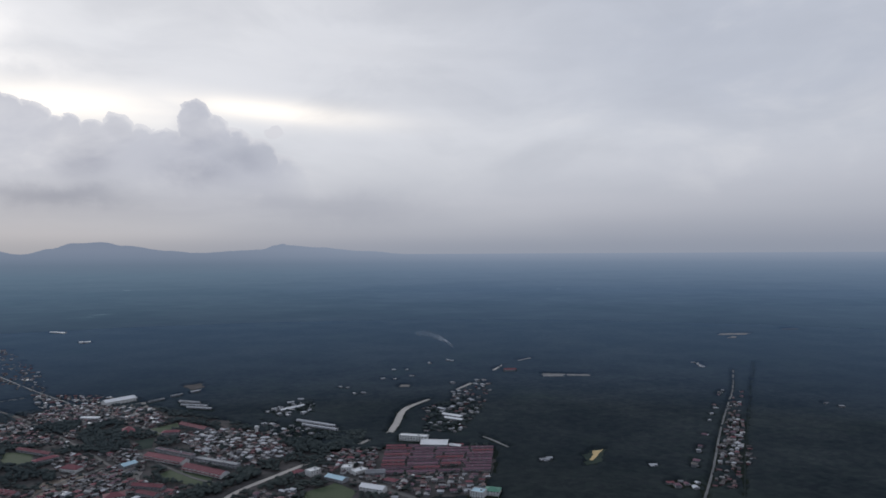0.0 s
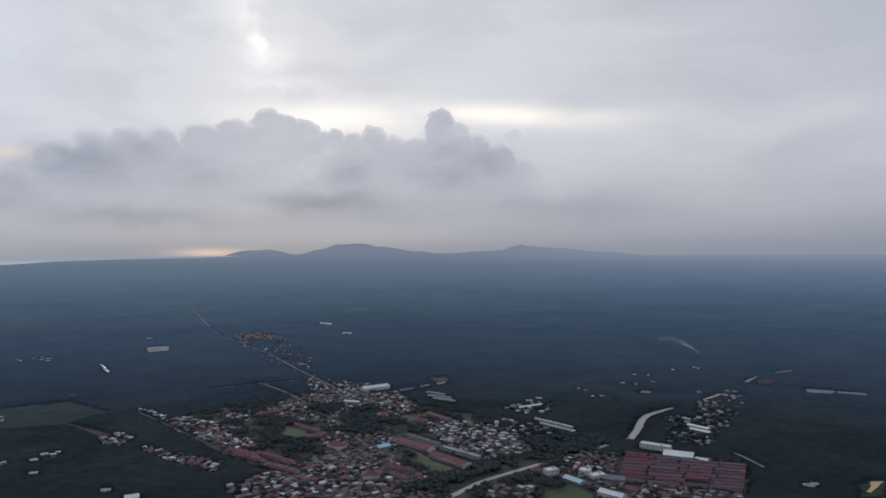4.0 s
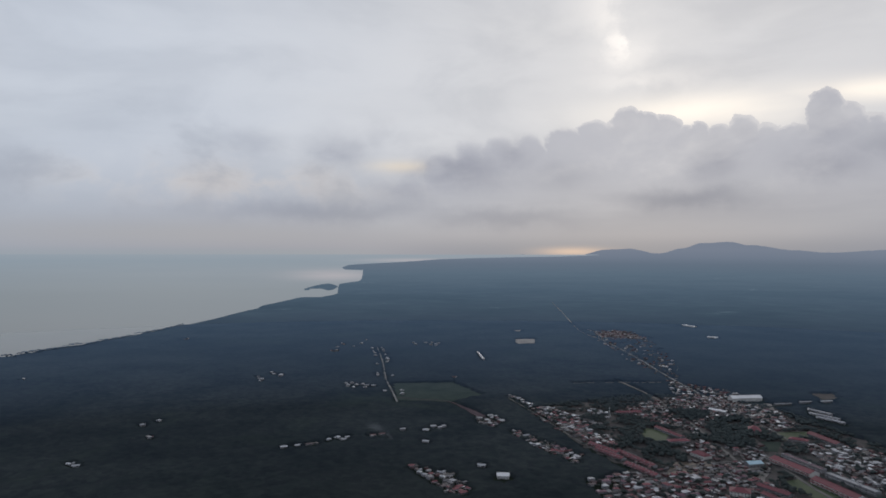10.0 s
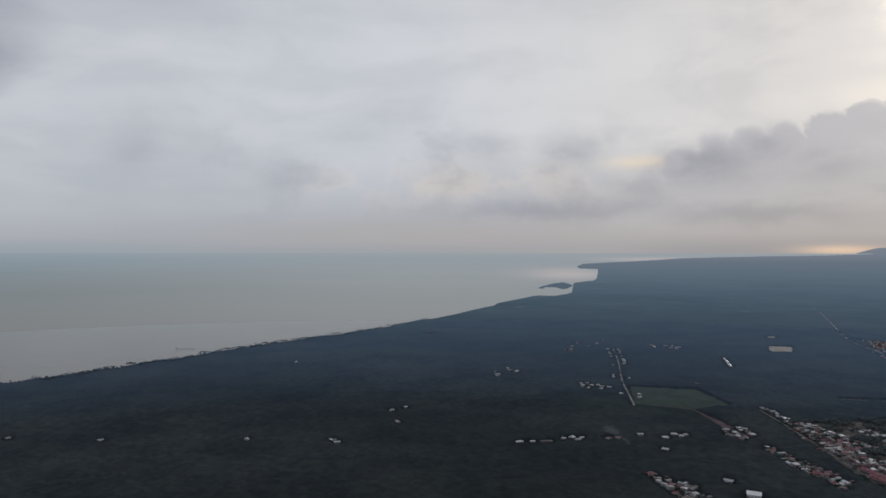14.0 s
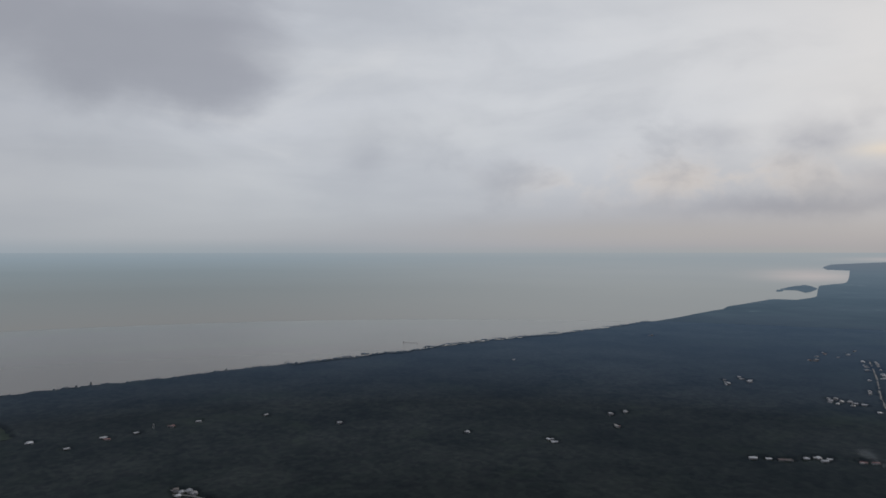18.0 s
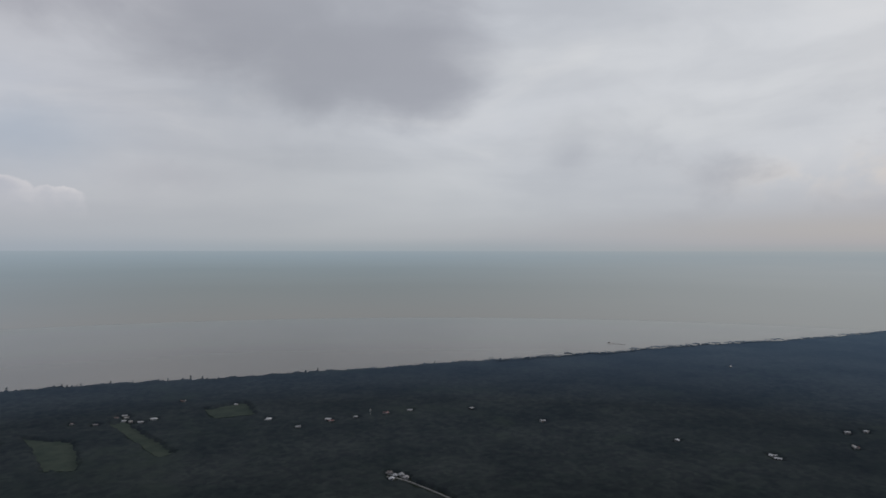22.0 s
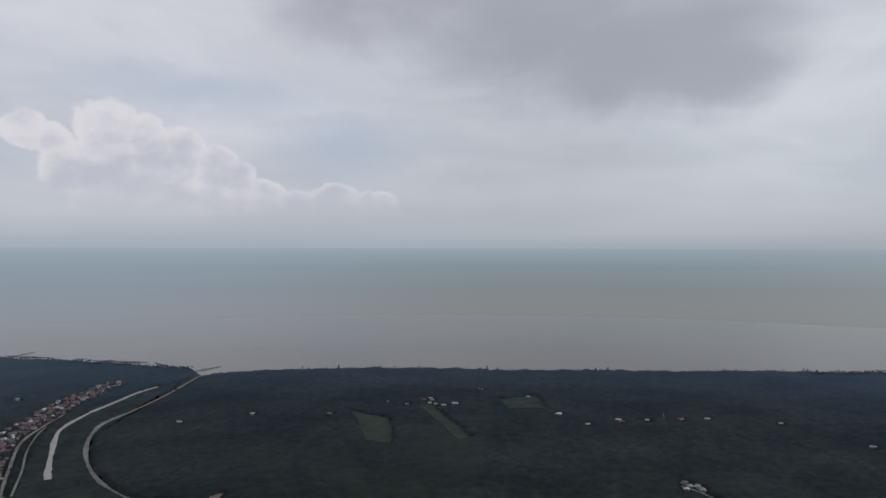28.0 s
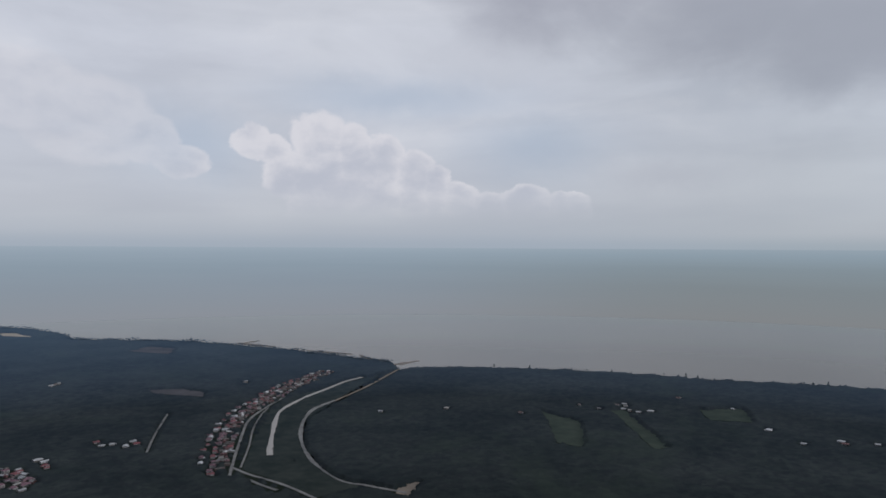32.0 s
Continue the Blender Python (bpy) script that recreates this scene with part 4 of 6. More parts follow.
ribbon("market_road", [(-530, 838), (-523, 936), (-493, 1008), (-450, 1045)], 4, tarmac, "asphalt street past the market", "road")
ribbon("south_road", [(-366, 851), (-339, 883), (-312, 923), (-279, 952)], 3, gravel, "pale street along the river bank", "road")
ribbon("shop_street", [(-477, 1084), (-409, 1016), (-330, 950), (-274, 935)], 5, tarmac, "asphalt street in front of the shop rows", "road")
ribbon("bridge_road", [(-178, 979), (-135, 956), (-85, 919), (-27, 868)], 8, tarmac, "wide asphalt road leading to the bridge", "road")
ribbon("estate_road", [(-1029, 1093), (-887, 1022), (-708, 927), (-558, 868), (-477, 854)], 2.2, tarmac, "estate street between house rows", "road")
ribbon("north_road", [(-2865, 3453), (-2351, 2914), (-1753, 2283), (-1494, 2082), (-1217, 1846), (-984, 1628), (-834, 1493), (-718, 1396)], 3.6, gravel, "straight country road through the plantation", "road")
ribbon("field_track", [(-1046, 1329), (-1001, 1394), (-909, 1504)], 3, gravel, "pale track through the plantation", "road")
ribbon("white_road", [(-1874, 1358), (-1636, 1204), (-1394, 1037), (-1253, 950), (-1155, 889)], 3.4, gravel, "pale straight road in the plantation", "road", 0.4)
ribbon("east_road", [(316, 848), (385, 992), (484, 1212), (588, 1430), (650, 1559), (761, 1820)], 3, gravel, "pale village road through the plantation", "road", 0.4, 0.4)
ribbon("power_line_ride", [(380, 877), (468, 1075), (662, 1497), (878, 1958)], 1.6, scrub, "cleared ride under the trees", "track")
ribbon("lane", [(64, 1173), (79, 1152), (103, 1107)], 4, gravel, "narrow pale lane", "road")
ribbon("plantation_road", [(-1195, 913), (-1137, 942), (-1086, 972), (-962, 935), (-882, 916)], 2.2, redsoil, "earth road at the meadow's edge", "road")
ribbon("farm_track", [(-910, -279), (-903, -252), (-871, -206), (-847, -175)], 2.5, gravel, "earth track to a farmstead", "track")
ribbon("riverside_road", [(-350, -906), (-377, -962), (-430, -1067), (-491, -1180), (-556, -1255), (-619, -1314)], 3.8, gravel, "pale embankment beside the channel", "embankment", 0.6, 0.6)
ribbon("bank_track", [(-378, -936), (-429, -1029), (-474, -1120), (-526, -1206), (-561, -1252)], 2.4, gravel, "pale track on the river bank", "track", 0.5)
ribbon("channel", [(-435, -965), (-455, -1009), (-529, -1151), (-576, -1223), (-661, -1296)], lambda u: 8 - 2.5 * u + 1.5 * math.sin(u * 17), silt, "silty channel of the lower river", "channel", 0.45, 0.45)
ribbon("channel_reach", [(-661, -1296), (-729, -1338), (-808, -1389), (-868, -1413)], 8, silt, "narrow silty reach of the lower river", "channel", 0.45, 0.2)
ribbon("river_bund", [(-505, -713), (-480, -766), (-462, -807), (-471, -897), (-504, -999), (-558, -1104), (-623, -1188), (-694, -1232)], lambda u: 3.2 + 4.2 * u + 1.2 * math.sin(u * 23), gravel, "pale curved earth bund round the wood", "bund", 0.6, 0.6)
ribbon("mouth_bund", [(-691, -1228), (-822, -1314), (-947, -1410), (-999, -1449)], 5, earth, "dim bund towards the river mouth", "bund", 0.4, 0.2)
ribbon("dike_road", [(-369, -943), (-376, -901), (-395, -836), (-405, -762)], 4, gravel, "pale dike road over the flood meadow", "road", 0.5)
ribbon("dike_lane", [(-367, -880), (-374, -842), (-380, -821)], 4, gravel, "pale lane on the flood meadow", "road", 0.5)
ribbon("short_road", [(-292, -1085), (-335, -1190), (-392, -1317)], 3.2, gravel, "short straight road in the plantation", "road", 0.4)

# ---- fields, yards and clearings ----
patch("town_ground", [(-933, 1060), (-867, 1306), (-747, 1440), (-597, 1417), (-370, 1264), (-228, 1104), (-137, 1097), (73, 1122), (73, 1018), (45, 899), (-517, 731), (-574, 864), (-698, 914)], dusty, "dusty trodden ground between the houses of the town", "town ground", 0.08, 15)
patch("flood_meadow", [(-379, -929), (-462, -1085), (-559, -1236), (-681, -1337), (-854, -1389), (-977, -1455), (-711, -1245), (-571, -1119), (-498, -996), (-466, -879), (-472, -767), (-406, -766), (-397, -842)], scrub, "rough grass between the channels and the bund", "meadow", 0.12, open_share=0.9)
patch("meadow", [(-1330, 1009), (-1244, 1125), (-1090, 1075), (-1084, 971), (-1169, 900)], meadow, "open green meadow in the plantation", "meadow", 0.2, 8)
patch("school_field", [(-695, 1091), (-641, 1086), (-613, 1025), (-659, 1026)], lawn, "bright green school playing field", "playing field", 0.3, 2, build=True)
patch("town_green", [(-394, 1002), (-321, 964), (-312, 913), (-403, 968)], lawn, "dark green mown town field", "playing field", 0.3, 2, build=True)
patch("river_green", [(-182, 899), (-147, 937), (-113, 904), (-121, 859), (-175, 843)], lawn, "green field beside the river", "field", 0.3, 3, build=True)
patch("hill_green", [(-523, 1228), (-490, 1277), (-471, 1243), (-495, 1190)], lawn, "small green field among houses", "field", 0.3, 2, build=True)
patch("glade", [(-513, 1154), (-489, 1174), (-469, 1113), (-494, 1098)], meadow, "grassy glade under trees", "field", 0.3, 3, build=True)
patch("back_garden", [(-62, 998), (-8, 1003), (-15, 953), (-63, 958)], meadow, "overgrown green plot behind houses", "field", 0.3, 3)
patch("quarry", [(232, 1085), (250, 1091), (235, 1061), (222, 1033), (217, 1036), (228, 1064)], ochre, "small ochre sand pit", "sand pit", 0.3, 2)
patch("quarry_rim", [(210, 1059), (235, 1097), (256, 1092), (234, 1028), (207, 1010)], meadow, "scrub round the sand pit", "scrub", 0.2, 4)
patch("white_pad", [(249, 1783), (311, 1773), (305, 1740), (245, 1734)], gravel, "pale bare building pad", "bare ground", 0.3, 2)
patch("long_white_pad", [(315, 1773), (374, 1763), (368, 1739), (311, 1748)], gravel, "narrow pale bare pad", "bare ground", 0.3, 2)
patch("pale_clearing", [(-1725, 1860), (-1687, 1917), (-1604, 1838), (-1654, 1794)], gravel, "pale cleared rectangle in the plantation", "bare ground", 0.3, 2)
patch("brown_clearing", [(-1076, 973), (-984, 953), (-942, 940), (-948, 922), (-1007, 945)], redsoil, "reddish bare strip", "bare ground", 0.3, 3)
patch("red_field", [(-618, 1633), (-588, 1673), (-555, 1620), (-572, 1580)], dusty, "dull reddish bare field behind the factory", "bare ground", 0.2, 5)
patch("pale_plot", [(-112, 1612), (-80, 1612), (-78, 1636), (-108, 1640)], yard, "small pale plot in the plantation", "bare ground", 0.2, 3)
patch("town_yard", [(-493, 998), (-441, 1023), (-419, 952), (-490, 945)], yard, "worn concrete yard", "yard", 0.22, 3)
patch("bus_yard", [(-547, 944), (-511, 986), (-483, 904), (-527, 878)], earth, "dusty open yard", "yard", 0.2, 4)
patch("factory_yard", [(-699, 1387), (-629, 1460), (-574, 1362), (-631, 1317)], yard, "concrete factory yard", "yard", 0.22, 3)
patch("paddock", [(-966, -922), (-961, -818), (-842, -705), (-827, -751)], meadow, "green cleared paddock", "field", 0.2, 6, open_share=0.9)
patch("green_strip", [(-1080, -849), (-1100, -830), (-948, -627), (-920, -637)], meadow, "long light-green strip of grass", "field", 0.2, 4, open_share=0.95)
patch("far_paddock", [(-1215, -745), (-1293, -696), (-1205, -624), (-1159, -686)], meadow, "green field near the shore", "field", 0.2, 6, open_share=0.9)
patch("fallow_field", [(-425, -1565), (-485, -1535), (-516, -1467), (-496, -1426), (-426, -1514)], fallow, "pale fallow field", "field", 0.2, 3)
patch("salt_field", [(-534, -2169), (-609, -2245), (-663, -2145), (-613, -2045)], fallow, "pale flat cleared field", "field", 0.2, 3)
patch("spit_field", [(-283, -2879), (-331, -2845), (-365, -2688), (-275, -2790)], sand, "pale field on the far spit", "field", 0.3, 3)
patch("bund_clearing", [(-510, -738), (-540, -742), (-547, -736), (-502, -702), (-493, -720)], earth, "bare clearing at the end of the bund", "bare ground", 0.3, 2)
patch("village_ground", [(-1640, 2230), (-1655, 2400), (-1480, 2300), (-1440, 2190), (-1560, 2170)], redsoil, "reddish bare village ground", "bare ground", 0.2, 12)

# far clearings and fields that show as pale slivers
for corners, material in (([(-1911, 2051), (-1881, 2071), (-1906, 2104), (-1936, 2084)], gravel), ([(1016, 2584), (1136, 2590), (1171, 2642), (1049, 2636)], gravel), ([(1329, 2749), (1413, 2753), (1441, 2792), (1356, 2788)], fallow), ([(-1629, 1768), (-1600, 1828), (-1676, 1925), (-1707, 1862)], gravel), ([(-2493, 939), (-2481, 963), (-2515, 978), (-2527, 955)], fallow), ([(1022, 2494), (1054, 2493), (1078, 2543), (1046, 2544)], gravel)):
    patch("far_field", corners, material, "pale far clearing in the plantations", "field", 0.6, 8)

# mud banks off the river mouth
for a, b, wide in (((-1020, -1522), (-1120, -1530), 10), ((-965, -1890), (-1040, -1740), 9), ((-1050, -1720), (-1030, -1600), 6), ((-860, -2170), (-925, -2010), 9), ((-850, -2140), (-945, -2170), 7)):
    p, q = Vector(a), Vector(b)
    side = Vector((q.y - p.y, p.x - q.x)).normalized() * wide
    patch("mud_bank", [tuple(p), tuple(p.lerp(q, 0.4) + side), tuple(q), tuple(p.lerp(q, 0.6) - side * 0.5)], mud, "dark wet mud bank awash off the shore", "mud bank", -1.2, 8)

# belts of trees between the quarters of the town: nothing is built there
BELTS = [[(-643, 1212), (-615, 1299), (-523, 1208), (-504, 1107), (-527, 1071), (-575, 1084)],
         [(-641, 1023), (-549, 981), (-524, 928), (-552, 911), (-667, 986), (-750, 999), (-760, 1028)],
         [(-362, 845), (-328, 910), (-268, 1022), (-259, 985), (-282, 882), (-346, 824)],
         [(-751, 1262), (-668, 1282), (-652, 1229), (-685, 1181)],
         [(-263, 1133), (-187, 1190), (-134, 1211), (-133, 1126), (-184, 1063), (-228, 1074)],
         [(-299, 1001), (-212, 982), (-201, 914), (-272, 909)]]
PLOTS = []                      # outlines whose gaps fill with garden trees
for belt in BELTS:
    xs, ys = [p[0] for p in belt], [p[1] for p in belt]
    for x in np.arange(min(xs), max(xs), CELL):
        for y in np.arange(min(ys), max(ys), CELL):
            if inside((x, y), belt):
                built[cell(x, y)] = True

# ---- landmarks of the town ----
building("factory", "long white factory with a low-pitched metal roof", "factory", (-700, 1426), (-661, 1479), 20, 8, "gable", white_sheet, whitewash, 1, 8)
building("school_block", "white three-storey block with rows of windows", "school", (-73, 1157), (-27, 1146), 13, 10, "flat", white_sheet, whitewash, 3, 10)
building("market_hall", "large hall under a wide white metal roof", "hall", (-36, 1117), (6, 1114), 30, 8, "gable", white_sheet, plaster, 1, 6, rise=3.5)
building("store", "low white-roofed store beside the hall", "store", (10, 1112), (27, 1105), 9, 4, "gable", white_sheet, plaster, 1, 3)
building("shop_row", "two-storey shop row under plum tiles with white parapets", "shops", (-451, 1058), (-382, 1024), 17, 7, "gable", tile_red, whitewash, 2, 9, "shop rows", porch=True)
building("shop_row", "narrow pale shop block with a flat roof", "shops", (-451, 1091), (-380, 1052), 9, 7, "flat", tile_plum, plaster, 2, 9, "shop rows")
building("shop_row", "two-storey shop row under plum tiles with white parapets", "shops", (-372, 1002), (-304, 963), 17, 7, "gable", tile_red, whitewash, 2, 9, "shop rows", porch=True)
building("shop_row", "narrow pale shop block with a flat roof", "shops", (-371, 1041), (-298, 1005), 10, 7, "flat", zinc, plaster, 2, 9, "shop rows")
building("blue_roofed_hall", "hall with a pale blue metal roof", "hall", (-467, 1002), (-456, 1022), 13, 6, "gable", blue_sheet, plaster, 1, 4)
building("town_hall", "white-walled hall under a red hipped roof", "hall", (-549, 1001), (-522, 993), 16, 6, "hip", tile_red, whitewash, 1, 5, rise=4)
building("school", "long school wing under red tiles", "school", (-673, 1098), (-606, 1069), 10, 5, "gable", tile_red, plaster, 1, 8, "school wings")
building("school", "short school wing under red tiles", "school", (-610, 1030), (-590, 1058), 12, 5, "hip", tile_red, plaster, 1, 6, "school wings")
building("pavilion", "broad pavilion under a red hipped roof among trees", "pavilion", (-561, 1203), (-539, 1214), 26, 5, "hip", tile_red, plaster, 1, 4, rise=7)
building("school", "red-tiled school wing beside a green field", "school", (-475, 1257), (-416, 1218), 14, 5, "gable", tile_red, plaster, 1, 8, "school wings")
building("school", "small red-tiled school wing", "school", (-486, 1197), (-458, 1201), 12, 5, "hip", tile_red, plaster, 1, 5, "school wings")
building("mansion", "white house under a large red hipped roof", "house", (-429, 873), (-407, 884), 18, 7, "hip", tile_red, whitewash, 2, 6, rise=4)
building("school", "red-tiled row house near the town field", "row house", (-414, 925), (-370, 916), 11, 5, "gable", tile_red, plaster, 1, 8, "red rows")
building("school", "red-tiled row house near the town field", "row house", (-396, 898), (-366, 884), 10, 5, "gable", tile_red, plaster, 1, 6, "red rows")
building("office", "white cube-shaped office with a flat roof", "office", (-190, 967), (-178, 981), 13, 9, "flat", white_sheet, whitewash, 3, 4)
building("villa", "villa under a red hipped roof", "house", (-213, 969), (-202, 983), 12, 5, "hip", tile_red, plaster, 1, 4)
building("office", "white two-storey office block", "office", (-146, 991), (-131, 990), 15, 8, "flat", white_sheet, whitewash, 2, 4)
building("annex", "low white annex with a pale flat roof", "annex", (-129, 975), (-113, 990), 14, 5, "flat", white_sheet, whitewash, 1, 4)
building("workshop", "workshop under pale blue-grey sheets", "workshop", (-160, 958), (-134, 941), 13, 5, "gable", blue_sheet, plaster, 1, 5)
building("depot", "two-storey white depot with a pale roof", "depot", (-108, 912), (-77, 899), 14, 7, "gable", white_sheet, whitewash, 2, 7)
building("workshop", "grey-roofed workshop beside a wide road", "workshop", (-110, 973), (-83, 974), 14, 5, "gable", zinc, plaster, 1, 5)
building("villa", "house under a rusty red hipped roof", "house", (-80, 945), (-64, 936), 11, 4, "hip", tile_red, plaster, 1, 4)
building("civic_block", "white block with a flat blue-grey roof", "office", (36, 889), (52, 882), 16, 9, "flat", blue_sheet, whitewash, 3, 5)
building("civic_block", "wing under green roof sheets", "office", (53, 896), (72, 891), 16, 7, "hip", green_sheet, whitewash, 2, 5)
for pair in ([(-271, 1284), (-194, 1239)], [(-255, 1252), (-186, 1213)], [(-554, 1455), (-505, 1438)], [(-538, 1421), (-480, 1408)], [(-517, 1397), (-464, 1383)]):
    terrace(*pair, 5, "zinc", 9, "row of small houses under grey sheets", "grey rows")
edge_a, edge_b = [(-94, 1107), (82, 1113)], [(-93, 973), (68, 987)]
for k in range(9):
    u = k / 8
    p, q = Vector(edge_a[0]).lerp(Vector(edge_b[0]), u), Vector(edge_a[1]).lerp(Vector(edge_b[1]), u)
    cuts = [0.0, 0.25 + random.uniform(-0.05, 0.05), 0.5 + random.uniform(-0.05, 0.05), 0.75 + random.uniform(-0.05, 0.05), 1.0]
    for v0, v1 in zip(cuts, cuts[1:]):
        if random.random() < 0.9:
            shift = Vector((0, random.uniform(-2.0, 2.0)))
            terrace(tuple(p.lerp(q, v0 + 0.015) + shift), tuple(p.lerp(q, v1 - 0.015) + shift), random.uniform(6.0, 7.6), random.choice(("plum", "plum", "plum", "red")), 4, "short terraced row under faded plum tiles", "plum estate")
for pair in ([(-689, 927), (-625, 911)], [(-634, 924), (-551, 895)], [(-663, 909), (-602, 892)], [(-588, 879), (-525, 860)], [(-788, 1140), (-760, 1183)]):
    terrace(*pair, 9, "red", 9, "terraced row under red tiles", "red estate")
building("warehouse", "big white-roofed warehouse alone among trees", "warehouse", (-673, 693), (-661, 704), 12, 5, "gable", white_sheet, whitewash, 1, 4)
building("warehouse", "white-roofed shed far out on the plain", "warehouse", (-1567, 2763), (-1496, 2741), 11, 4, "gable", white_sheet, whitewash, 1, 4)
building("warehouse", "white-roofed shed far out on the plain", "warehouse", (-1280, 2435), (-1245, 2443), 11, 4, "gable", white_sheet, whitewash, 1, 4)
building("chicken_house", "long low pale-roofed poultry house", "shed", (-1561, 1519), (-1502, 1476), 5, 3.2, "gable", zinc, plaster, 1, 4, "poultry houses")
building("chicken_house", "long low pale-roofed poultry house", "shed", (-1504, 1475), (-1440, 1427), 5, 3.2, "gable", zinc, plaster, 1, 4, "poultry houses")
for pair in ([(-1, 1327), (34, 1303)], [(2, 1298), (35, 1278)], [(-322, 1363), (-285, 1407)], [(-683, 1307), (-648, 1306)]):
    building("shed", "pale metal-roofed shed beside low houses", "shed", *pair, 9, 4, "gable", white_sheet, plaster, 1, 5, "pale sheds")
building("school", "low school under a long red roof beside the upper river", "school", (159, 1822), (190, 1826), 12, 5, "gable", tile_red, plaster, 1, 6, "school wings")
for pair in ([(-618, 1450), (-598, 1482)], [(-592, 1508), (-578, 1532)], [(-566, 1550), (-552, 1572)]):
    building("shed", "low grey-roofed shed at the edge of the woods", "shed", *pair, 5, 3.4, "gable", zinc, plaster, 1, 4, "grey sheds")
for x, y in ((-332, 1365), (-300, 1370), (-270, 1385), (-302, 1470), (-318, 1440), (-290, 1430), (-240, 1606), (-222, 1598), (-196, 1531), (-178, 1539), (-150, 1711), (-120, 1706), (-80, 1745), (-132, 1841), (-98, 1843), (24, 1990), (-39, 1949), (12, 2002)):
    put_house(x, y, random.uniform(0, 180), "zinc", "gable", 1.2)
for x, y in ((-667, 698), (-722, 711), (-876, 734)):
    put_house(x, y, 30, "zinc", "gable", 1.3)

# ---- houses ----
ANY = ("mixed", "mixed", "zinc", "red", "plum")
scatter([(-580, 771), (-563, 848), (-509, 911), (-487, 977), (-364, 926), (-304, 832), (-345, 782), (-517, 731)], 131, [(-523, 936), (-493, 1008)], ANY)
scatter([(-939, 1041), (-915, 1084), (-751, 1046), (-656, 949), (-708, 927), (-785, 956)], 71, [(-887, 1022), (-708, 927)], ("mixed", "zinc", "red"))
scatter([(-833, 897), (-743, 879), (-655, 859), (-640, 825), (-711, 842), (-810, 878)], 18, [(-828, 892), (-649, 849)], ANY)
scatter([(-944, 919), (-941, 950), (-891, 935), (-868, 887), (-914, 893)], 11, [(-950, 925), (-862, 898)], ANY)
scatter([(-1042, 1104), (-1019, 1111), (-941, 1072), (-923, 1045), (-988, 1072)], 9, [(-1042, 1104), (-925, 1054)], ("zinc", "mixed"))
scatter([(-861, 1119), (-825, 1148), (-774, 1107), (-779, 1088)], 9, [(-861, 1119), (-774, 1107)], ("zinc", "mixed"))
scatter([(-815, 1207), (-808, 1323), (-747, 1440), (-585, 1389), (-521, 1294), (-613, 1182), (-681, 1135)], 46, [(-775, 1291), (-617, 1145)], ANY)
scatter([(-457, 1192), (-380, 1224), (-289, 1159), (-239, 1067), (-297, 1012), (-368, 1062)], 77, [(-451, 1091), (-380, 1052)], ("zinc", "mixed", "mixed"))
scatter([(-641, 1147), (-593, 1143), (-514, 1073), (-546, 1052)], 11, [(-775, 1291), (-617, 1145)], ANY)
scatter([(-261, 889), (-208, 929), (-181, 873), (-199, 826), (-244, 833)], 20, [(-178, 979), (-135, 956)], ANY)
scatter([(-118, 946), (-44, 940), (64, 986), (52, 911), (-68, 875)], 40, [(-40, 1042), (73, 1038)], ANY)
scatter([(-32, 1387), (44, 1515), (80, 1373), (25, 1179), (-37, 1203)], 27, [(-1, 1327), (34, 1303)], ("zinc", "mixed"))
scatter([(12, 1662), (110, 1691), (107, 1551), (21, 1470)], 14, [(-1, 1327), (34, 1303)], ("zinc", "mixed"))
scatter([(-345, 1295), (-186, 1189), (-202, 1111), (-289, 1159)], 18, [(-271, 1284), (-194, 1239)], ("zinc", "mixed"))
scatter([(-351, 1360), (-277, 1461), (-250, 1348), (-314, 1304)], 11, [(-322, 1363), (-285, 1407)], ("zinc",))
scatter([(-172, 1040), (-126, 1084), (-119, 1018), (-158, 1007)], 6, [(-178, 979), (-135, 956)], ("mixed", "red"))
scatter([(-1702, 2273), (-1559, 2325), (-1394, 2226), (-1494, 2082)], 18, [(-1753, 2283), (-1494, 2082)], ("zinc", "red", "mixed"))
scatter([(-1509, 2067), (-1348, 2044), (-1044, 1774), (-884, 1528), (-1006, 1607), (-1305, 1849)], 20, [(-1753, 2283), (-1494, 2082)], ("zinc", "mixed"))
scatter([(-916, 1541), (-748, 1480), (-720, 1507), (-690, 1367), (-822, 1409)], 14, [(-984, 1628), (-834, 1493)], ("zinc", "mixed"))
scatter([(-1399, 920), (-1341, 976), (-1302, 947), (-1355, 896)], 10, [(-1381, 909), (-1324, 963)], ("zinc",))
scatter([(-1959, 1184), (-2046, 1290), (-2071, 1457), (-1993, 1402), (-1849, 1186)], 9, [(-1959, 1184), (-2044, 1439)], ("zinc", "mixed"))
scatter([(-1893, 1520), (-1794, 1615), (-1721, 1563), (-1806, 1462)], 8, [(-1857, 1492), (-1760, 1585)], ("zinc",))
roadside([(-1874, 1358), (-1636, 1204), (-1394, 1037), (-1253, 950), (-1155, 889)], 34, 14, ("zinc",), 0.45)
scatter([(-1674, 856), (-1622, 883), (-1570, 847), (-1555, 760), (-1601, 776)], 5, [(-1587, 769), (-1608, 875)], ("zinc",))
roadside([(385, 992), (484, 1212), (588, 1430), (650, 1559)], 26, 20, ("red", "mixed", "plum", "zinc"), 0.5)
scatter([(303, 932), (349, 943), (335, 907), (296, 912)], 6, [(299, 921), (340, 920)], ANY)
scatter([(475, 1157), (513, 1167), (470, 1060), (428, 1051)], 10, [(385, 992), (484, 1212)], ("red", "mixed"))
scatter([(707, 1984), (729, 1963), (702, 1867), (680, 1849)], 5, [(707, 1984), (695, 1848)], ("zinc",))
